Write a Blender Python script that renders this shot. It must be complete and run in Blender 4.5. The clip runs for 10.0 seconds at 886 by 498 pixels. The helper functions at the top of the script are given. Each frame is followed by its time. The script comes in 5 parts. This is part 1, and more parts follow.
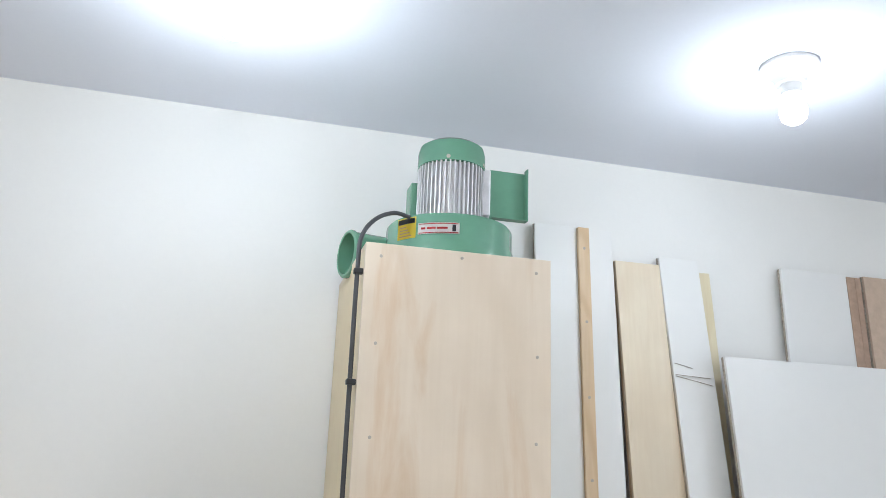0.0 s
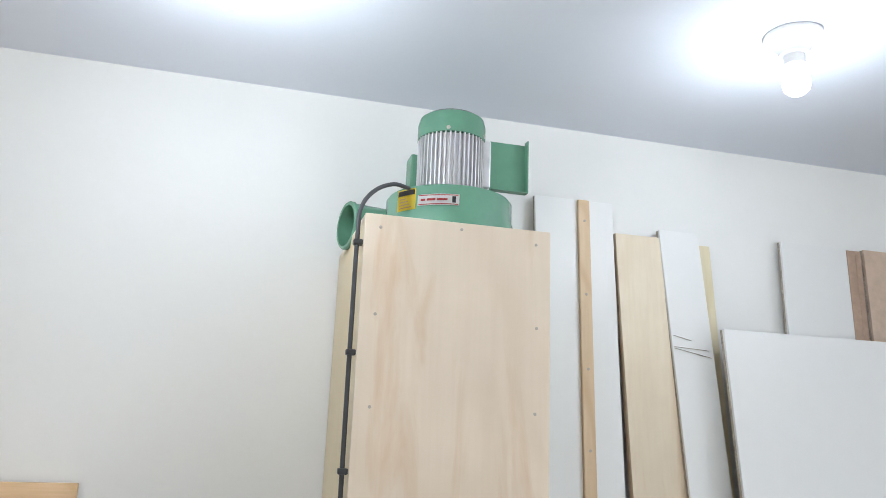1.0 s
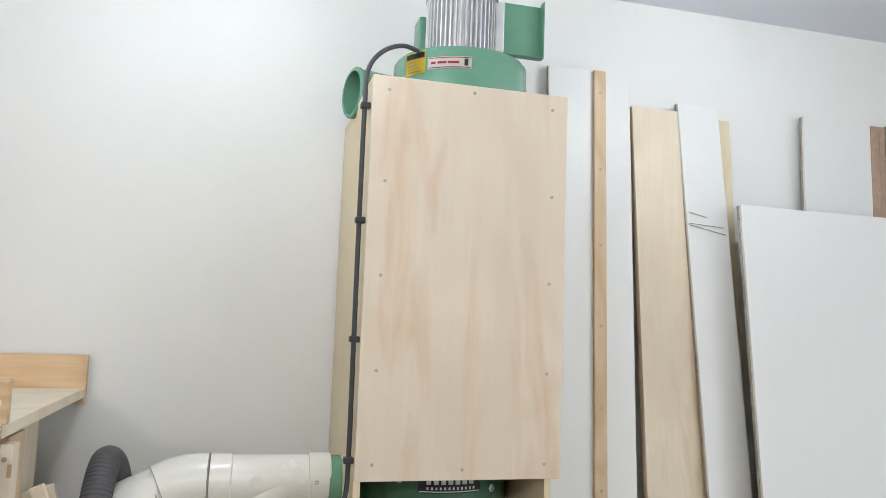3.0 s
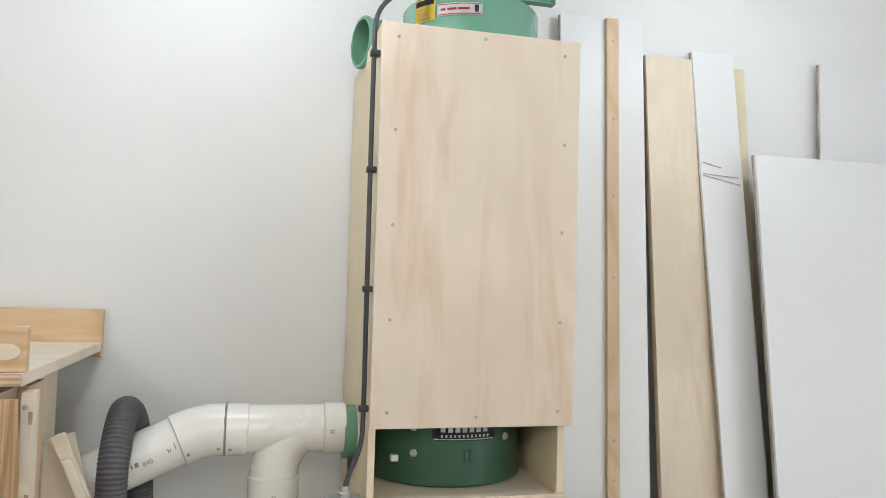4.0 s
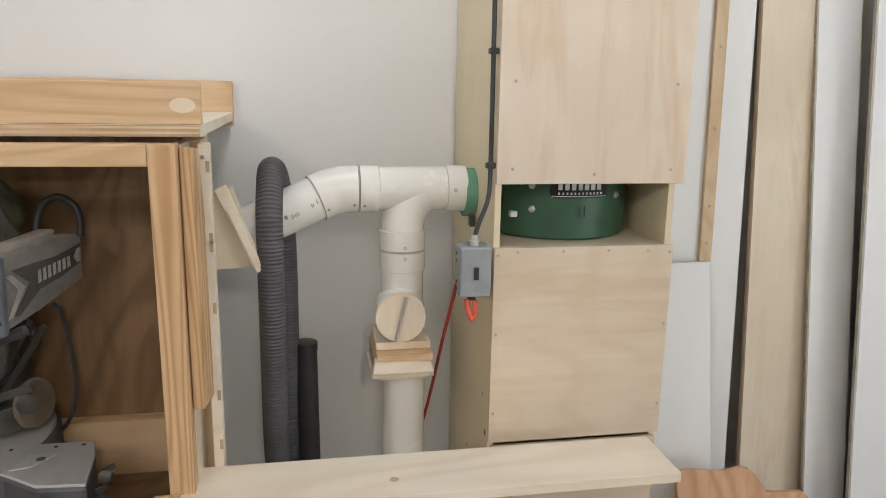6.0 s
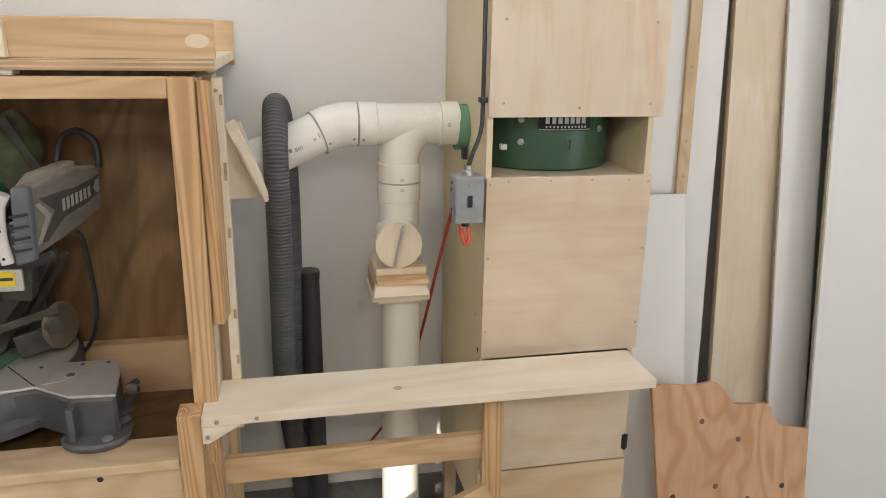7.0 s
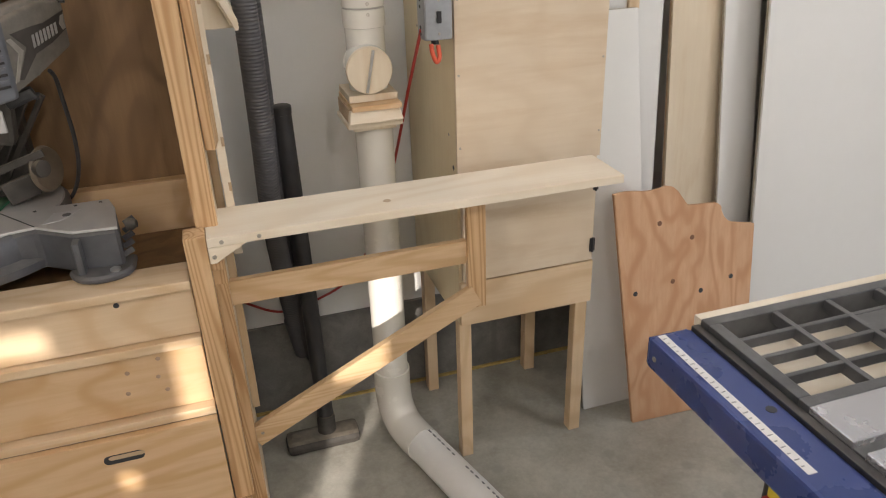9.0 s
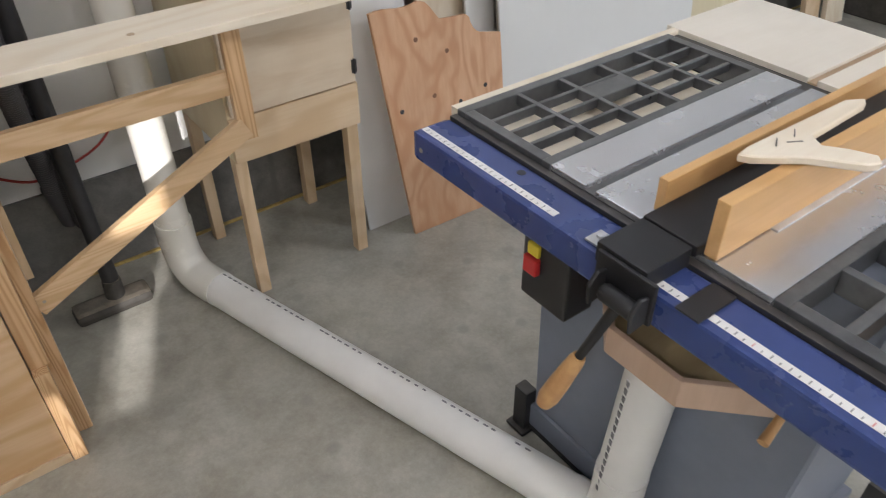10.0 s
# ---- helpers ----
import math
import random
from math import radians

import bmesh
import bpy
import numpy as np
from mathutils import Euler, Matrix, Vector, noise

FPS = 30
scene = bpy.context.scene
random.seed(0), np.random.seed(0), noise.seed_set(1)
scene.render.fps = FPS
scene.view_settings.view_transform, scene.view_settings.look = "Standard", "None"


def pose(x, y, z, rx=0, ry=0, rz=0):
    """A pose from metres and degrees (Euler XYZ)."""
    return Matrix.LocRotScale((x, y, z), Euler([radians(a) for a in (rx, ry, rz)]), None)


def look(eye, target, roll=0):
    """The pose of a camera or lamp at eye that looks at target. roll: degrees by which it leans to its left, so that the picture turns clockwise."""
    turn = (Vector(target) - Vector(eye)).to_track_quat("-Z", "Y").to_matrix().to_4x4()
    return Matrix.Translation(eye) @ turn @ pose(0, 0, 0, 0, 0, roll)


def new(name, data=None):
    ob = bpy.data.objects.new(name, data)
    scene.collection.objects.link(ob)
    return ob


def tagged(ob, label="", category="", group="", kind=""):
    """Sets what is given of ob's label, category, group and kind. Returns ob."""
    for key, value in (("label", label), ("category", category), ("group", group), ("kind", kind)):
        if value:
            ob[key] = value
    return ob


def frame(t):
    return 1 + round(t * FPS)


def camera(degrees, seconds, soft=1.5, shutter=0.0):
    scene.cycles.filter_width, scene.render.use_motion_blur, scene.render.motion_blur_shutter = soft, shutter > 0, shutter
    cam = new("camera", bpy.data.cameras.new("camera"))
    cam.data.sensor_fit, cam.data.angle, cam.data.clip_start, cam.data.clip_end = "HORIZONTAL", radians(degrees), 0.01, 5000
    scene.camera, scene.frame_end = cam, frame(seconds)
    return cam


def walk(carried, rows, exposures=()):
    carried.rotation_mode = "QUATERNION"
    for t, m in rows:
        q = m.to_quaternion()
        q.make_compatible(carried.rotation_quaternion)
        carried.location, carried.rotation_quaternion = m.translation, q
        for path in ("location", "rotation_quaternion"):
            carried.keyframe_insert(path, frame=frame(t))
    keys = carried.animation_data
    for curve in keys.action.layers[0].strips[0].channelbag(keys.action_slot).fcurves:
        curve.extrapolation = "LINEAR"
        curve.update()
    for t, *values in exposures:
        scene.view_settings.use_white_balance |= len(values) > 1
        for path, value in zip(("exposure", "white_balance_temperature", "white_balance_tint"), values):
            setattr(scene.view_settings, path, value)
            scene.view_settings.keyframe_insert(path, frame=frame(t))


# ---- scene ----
cam = camera(62.0, 10.0, soft=0.6, shutter=0.12)
PATH = [
    (0, (-0.2072, -1.4751, 1.8637), (0.2676, 0.3942, 2.3930), 2.18),
    (0.5, (-0.2057, -1.4737, 1.8576), (0.2722, 0.4054, 2.3483), 2.19),
    (1, (-0.2038, -1.4732, 1.8567), (0.2754, 0.4125, 2.3200), 2.29),
    (1.5, (-0.1971, -1.4829, 1.8432), (0.2741, 0.4084, 2.2917), 2.34),
    (2, (-0.1979, -1.4458, 1.8197), (0.2803, 0.4606, 2.1900), 1.99),
    (2.5, (-0.2019, -1.4169, 1.8143), (0.2919, 0.5040, 2.0721), 2.20),
    (4, (-0.2074, -1.3932, 1.7762), (0.2691, 0.5470, 1.8700), 1.65),
    (4.5, (-0.2026, -1.4035, 1.7714), (0.2339, 0.5482, 1.7586), 2.19),
    (5, (-0.2063, -1.4051, 1.7406), (0.1852, 0.5529, 1.6272), 3.04),
    (5.5, (-0.2626, -1.4117, 1.7142), (0.0820, 0.5395, 1.4421), 3.48),
    (6, (-0.3744, -1.4538, 1.6941), (-0.0198, 0.4663, 1.2609), 1.02),
    (7.5, (-0.4337, -1.6311, 1.6727), (-0.0227, 0.2407, 1.1004), 1.14),
    (8, (-0.4095, -1.6753, 1.6669), (-0.1167, 0.2133, 1.0775), 0.24),
    (8.5, (-0.4661, -1.6544, 1.6217), (-0.1102, 0.1811, 0.9117), -1.92),
    (9, (-0.5508, -1.6639, 1.5836), (-0.0260, 0.0521, 0.7005), -2.05),
    (9.5, (-0.5942, -1.7055, 1.5708), (0.1274, -0.1731, 0.5072), -1.95),
    (10, (-0.5869, -1.7549, 1.5454), (0.3521, -0.4853, 0.3181), -0.50),
]
EXPOSURES = [(0, 0.12, 6150, 9), (2.5, 0.15, 6350, 9), (4.5, 0.19, 6450, 10), (6, 0.18, 6650, 11), (7.5, 0.18, 7100, 13), (9, 0.18, 7050, 14), (10, 0.21, 6400, 12)]
walk(cam, [(t, look(eye, target, roll)) for t, eye, target, roll in PATH], EXPOSURES)


# ---- world and lights ----
WALL, CEIL = 0.447, 2.735
world = bpy.data.worlds.new("sky")
scene.world = world
world.use_nodes = True
wn, wl = world.node_tree.nodes, world.node_tree.links
sky = wn.new("ShaderNodeTexSky")
sky.sky_type, sky.sun_disc = "NISHITA", False
SUN_DIR = Vector((0.37, 0.93, -0.36)).normalized()
sky.sun_elevation = math.asin(-SUN_DIR.z)
sky.sun_rotation = math.atan2(-SUN_DIR.x, -SUN_DIR.y)
wl.new(sky.outputs[0], wn["Background"].inputs[0])
wn["Background"].inputs[1].default_value = 0.12
sun = new("sun", bpy.data.lights.new("sun", "SUN"))
sun.data.energy, sun.data.angle, sun.data.color = 5.0, radians(0.5), (1.0, 0.965, 0.92)
sun.matrix_world = look(Vector((0, 0, 0)) - SUN_DIR * 10, (0, 0, 0))


def bulb_light(x, y, z, power, tone):
    lamp = new("bulb_light", bpy.data.lights.new("bulb_light", "POINT"))
    lamp.data.energy, lamp.data.shadow_soft_size, lamp.data.color = power, 0.045, tone
    lamp.location = (x, y, z)
    return lamp


# first two bulbs hang in view; the last three are unseen, added as fill
LAMPS = [(0.905, -0.216, 4.6), (-0.30, -0.19, 6.4), (-1.7, -2.4, 29), (-0.2, -2.8, 30), (1.5, -2.6, 17)]
for k, (lx, ly, power) in enumerate(LAMPS):
    bulb_light(lx, ly, CEIL - 0.215, power, (0.86, 0.93, 1.0) if k < 2 else (1.0, 0.965, 0.91))
# unseen windows behind the camera; the second one's area light is added fill
WIN_X, WIN_Y, WIN_Z = (-2.70, -1.64), -4.0, (1.40, 2.42)
WIN2_X, WIN2_Z = (3.2, 4.8), (0.95, 2.15)
win = new("fill_window_light", bpy.data.lights.new("fill_window_light", "AREA"))
win.data.shape, win.data.size, win.data.size_y, win.data.energy, win.data.color = "RECTANGLE", 1.5, 1.1, 42, (0.84, 0.92, 1.0)
win.matrix_world = look((4.0, WIN_Y + 0.03, 1.55), (1.0, 0, 1.1))


# ---- materials ----
def node_mat(name):
    m = bpy.data.materials.new(name)
    m.use_nodes = True
    n, l = m.node_tree.nodes, m.node_tree.links
    return m, n, l, n["Principled BSDF"]


def ramp(n, stops):
    r = n.new("ShaderNodeValToRGB")
    while len(r.color_ramp.elements) < len(stops):
        r.color_ramp.elements.new(0.5)
    for e, (p, c) in zip(r.color_ramp.elements, stops):
        e.position, e.color = p, (*c, 1)
    return r


def coords(n, l, scale=(1, 1, 1), rot=(0, 0, 0), shift=True):
    """Object coordinates, shifted at random from object to object."""
    tc, mp = n.new("ShaderNodeTexCoord"), n.new("ShaderNodeMapping")
    mp.inputs["Scale"].default_value = scale
    mp.inputs["Rotation"].default_value = [radians(a) for a in rot]
    if shift:
        oi, mul = n.new("ShaderNodeObjectInfo"), n.new("ShaderNodeVectorMath")
        mul.operation = "SCALE"
        mul.inputs[0].default_value = (7.3, 5.1, 3.7)
        l.new(oi.outputs["Random"], mul.inputs["Scale"])
        add = n.new("ShaderNodeVectorMath")
        l.new(tc.outputs["Object"], add.inputs[0])
        l.new(mul.outputs[0], add.inputs[1])
        l.new(add.outputs[0], mp.inputs["Vector"])
    else:
        l.new(tc.outputs["Object"], mp.inputs["Vector"])
    return mp


def noise_tex(n, l, src, scale, detail=4, rough=0.55, dist=0.0):
    t = n.new("ShaderNodeTexNoise")
    t.inputs["Scale"].default_value, t.inputs["Detail"].default_value = scale, detail
    t.inputs["Roughness"].default_value, t.inputs["Distortion"].default_value = rough, dist
    l.new(src.outputs[0], t.inputs["Vector"])
    return t


def mix(n, l, fac, a, b, kind="MIX"):
    m = n.new("ShaderNodeMix")
    m.data_type, m.blend_type = "RGBA", kind
    for sock, v in ((m.inputs[0], fac), (m.inputs[6], a), (m.inputs[7], b)):
        if isinstance(v, (int, float)):
            sock.default_value = v
        elif isinstance(v, tuple):
            sock.default_value = (*v, 1)
        else:
            l.new(v, sock)
    return m.outputs[2]


def bump(n, l, height, bsdf, strength=0.2, dist=0.002):
    b = n.new("ShaderNodeBump")
    b.inputs["Strength"].default_value, b.inputs["Distance"].default_value = strength, dist
    l.new(height, b.inputs["Height"])
    l.new(b.outputs[0], bsdf.inputs["Normal"])


def wood(name, pale, dark, axis="z", grain=9.0, blotch=None, rough=0.55, knots=0.0, figure=1.0, lines=60.0, strong=0.5, along=0.12):
    """Sawn timber or veneer: long streaks along one axis, soft blotches, fine pores and, if asked, knots."""
    m, n, l, b = node_mat(name)
    stretch = {"x": (0.05, 1, 1), "y": (1, 0.05, 1), "z": (1, 1, 0.05)}[axis]
    mp = coords(n, l, stretch)
    warp = coords(n, l, tuple(0.35 if s == 1 else along for s in stretch))
    big = noise_tex(n, l, warp, 7.0 * figure, 3, 0.5, 0.6)
    wave = n.new("ShaderNodeMath")
    wave.operation = "SINE"
    mul = n.new("ShaderNodeMath")
    mul.operation = "MULTIPLY"
    mul.inputs[1].default_value = lines
    l.new(big.outputs[0], mul.inputs[0])
    l.new(mul.outputs[0], wave.inputs[0])
    fine = noise_tex(n, l, mp, grain * 14, 6, 0.6)
    rings = ramp(n, [(0.0, (0, 0, 0)), (0.55, (0.25, 0.25, 0.25)), (1.0, (1, 1, 1))])
    half = n.new("ShaderNodeMath")
    half.operation = "MULTIPLY_ADD"
    half.inputs[1].default_value, half.inputs[2].default_value = 0.5, 0.5
    l.new(wave.outputs[0], half.inputs[0])
    l.new(half.outputs[0], rings.inputs[0])
    mid = tuple((1 - strong) * p + strong * d for p, d in zip(pale, dark))
    col = mix(n, l, rings.outputs[0], pale, mid)
    streak = ramp(n, [(0.40, (0, 0, 0)), (0.75, (1, 1, 1))])
    l.new(fine.outputs[0], streak.inputs[0])
    sm = n.new("ShaderNodeMath")
    sm.operation = "MULTIPLY"
    sm.inputs[1].default_value = 0.45
    l.new(streak.outputs[0], sm.inputs[0])
    col = mix(n, l, sm.outputs[0], col, dark)
    if blotch:
        bl = noise_tex(n, l, coords(n, l, tuple(1.7 if s == 1 else 0.24 for s in stretch)), 6.5, 5, 0.62, 0.6)
        br = ramp(n, [(0.53, (0, 0, 0)), (0.68, (0.62, 0.62, 0.62))])
        l.new(bl.outputs[0], br.inputs[0])
        col = mix(n, l, br.outputs[0], col, blotch)
    if knots:
        vo = n.new("ShaderNodeTexVoronoi")
        vo.inputs["Scale"].default_value = knots
        kc = coords(n, l, tuple(1.0 if s == 1 else 0.45 for s in stretch))
        l.new(kc.outputs[0], vo.inputs["Vector"])
        kr = ramp(n, [(0.05, (1, 1, 1)), (0.09, (0, 0, 0))])
        l.new(vo.outputs["Distance"], kr.inputs[0])
        col = mix(n, l, kr.outputs[0], col, (0.16, 0.075, 0.03))
    dirt = noise_tex(n, l, coords(n, l), 2.3, 5, 0.6)
    dr = ramp(n, [(0.35, (0.90, 0.90, 0.90)), (0.65, (1, 1, 1))])
    l.new(dirt.outputs[0], dr.inputs[0])
    col = mix(n, l, 1.0, col, dr.outputs[0], "MULTIPLY")
    l.new(col, b.inputs["Base Color"])
    b.inputs["Roughness"].default_value = rough
    bump(n, l, fine.outputs[0], b, 0.18, 0.0012)
    return m


def plain(name, col, rough=0.5, metal=0.0, vary=0.12, scale=18.0, relief=0.08, spec=0.5, dust=0.0):
    """Paint, plastic or metal with slight mottling, scuffs and, if asked, a film of saw dust."""
    m, n, l, b = node_mat(name)
    mp = coords(n, l)
    a, c = noise_tex(n, l, mp, scale, 5, 0.6), noise_tex(n, l, mp, scale * 0.15, 3, 0.5)
    lo, hi = tuple(v * (1 - vary) for v in col), tuple(min(1, v * (1 + vary)) for v in col)
    r = ramp(n, [(0.3, lo), (0.7, hi)])
    l.new(a.outputs[0], r.inputs[0])
    r2 = ramp(n, [(0.3, (1 - vary,) * 3), (0.7, (1, 1, 1))])
    l.new(c.outputs[0], r2.inputs[0])
    out = mix(n, l, 1.0, r.outputs[0], r2.outputs[0], "MULTIPLY")
    if dust:
        geo, sep = n.new("ShaderNodeNewGeometry"), n.new("ShaderNodeSeparateXYZ")
        l.new(geo.outputs["Normal"], sep.inputs[0])
        d = n.new("ShaderNodeMath")
        d.operation = "MULTIPLY"
        up = ramp(n, [(0.3, (0.08, 0.08, 0.08)), (0.9, (1, 1, 1))])
        l.new(sep.outputs[2], up.inputs[0])
        l.new(up.outputs[0], d.inputs[0])
        l.new(a.outputs[0], d.inputs[1])
        d2 = n.new("ShaderNodeMath")
        d2.operation = "MULTIPLY"
        d2.inputs[1].default_value = dust
        l.new(d.outputs[0], d2.inputs[0])
        out = mix(n, l, d2.outputs[0], out, (0.55, 0.47, 0.36))
    l.new(out, b.inputs["Base Color"])
    rr = n.new("ShaderNodeMapRange")
    rr.inputs[3].default_value, rr.inputs[4].default_value = max(0.05, rough - 0.1), min(1, rough + 0.1)
    l.new(a.outputs[0], rr.inputs[0])
    l.new(rr.outputs[0], b.inputs["Roughness"])
    b.inputs["Metallic"].default_value = metal
    b.inputs["Specular IOR Level"].default_value = spec
    if relief:
        bump(n, l, a.outputs[0], b, relief, 0.002)
    return m


def concrete(name, base, stain, scale=1.0):
    m, n, l, b = node_mat(name)
    mp = coords(n, l, shift=False)
    fine, mid, big = noise_tex(n, l, mp, 90 * scale, 6, 0.65), noise_tex(n, l, mp, 9 * scale, 6, 0.65, 0.3), noise_tex(n, l, mp, 2.2 * scale, 4, 0.6, 0.5)
    r1 = ramp(n, [(0.32, stain), (0.62, base)])
    l.new(mid.outputs[0], r1.inputs[0])
    r2 = ramp(n, [(0.3, (0.72, 0.72, 0.72)), (0.65, (1.05, 1.05, 1.05))])
    l.new(big.outputs[0], r2.inputs[0])
    r3 = ramp(n, [(0.3, (0.88, 0.88, 0.88)), (0.7, (1.06, 1.06, 1.06))])
    l.new(fine.outputs[0], r3.inputs[0])
    c = mix(n, l, 1.0, r1.outputs[0], r2.outputs[0], "MULTIPLY")
    c = mix(n, l, 1.0, c, r3.outputs[0], "MULTIPLY")
    spots = n.new("ShaderNodeTexVoronoi")
    spots.voronoi_dimensions = "2D"
    spots.inputs["Scale"].default_value = 4.2 * scale
    l.new(mp.outputs[0], spots.inputs["Vector"])
    sr = ramp(n, [(0.05, (0.9, 0.9, 0.9)), (0.10, (0, 0, 0))])
    l.new(spots.outputs["Distance"], sr.inputs[0])
    sm = n.new("ShaderNodeMath")
    sm.operation = "MULTIPLY"
    l.new(sr.outputs[0], sm.inputs[0])
    l.new(mid.outputs[0], sm.inputs[1])
    c = mix(n, l, sm.outputs[0], c, tuple(v * 0.55 for v in base))
    l.new(c, b.inputs["Base Color"])
    gloss = ramp(n, [(0.35, (0.30, 0.30, 0.30)), (0.62, (0.58, 0.58, 0.58))])
    l.new(mid.outputs[0], gloss.inputs[0])
    l.new(gloss.outputs[0], b.inputs["Roughness"])
    bump(n, l, fine.outputs[0], b, 0.08, 0.002)
    return m


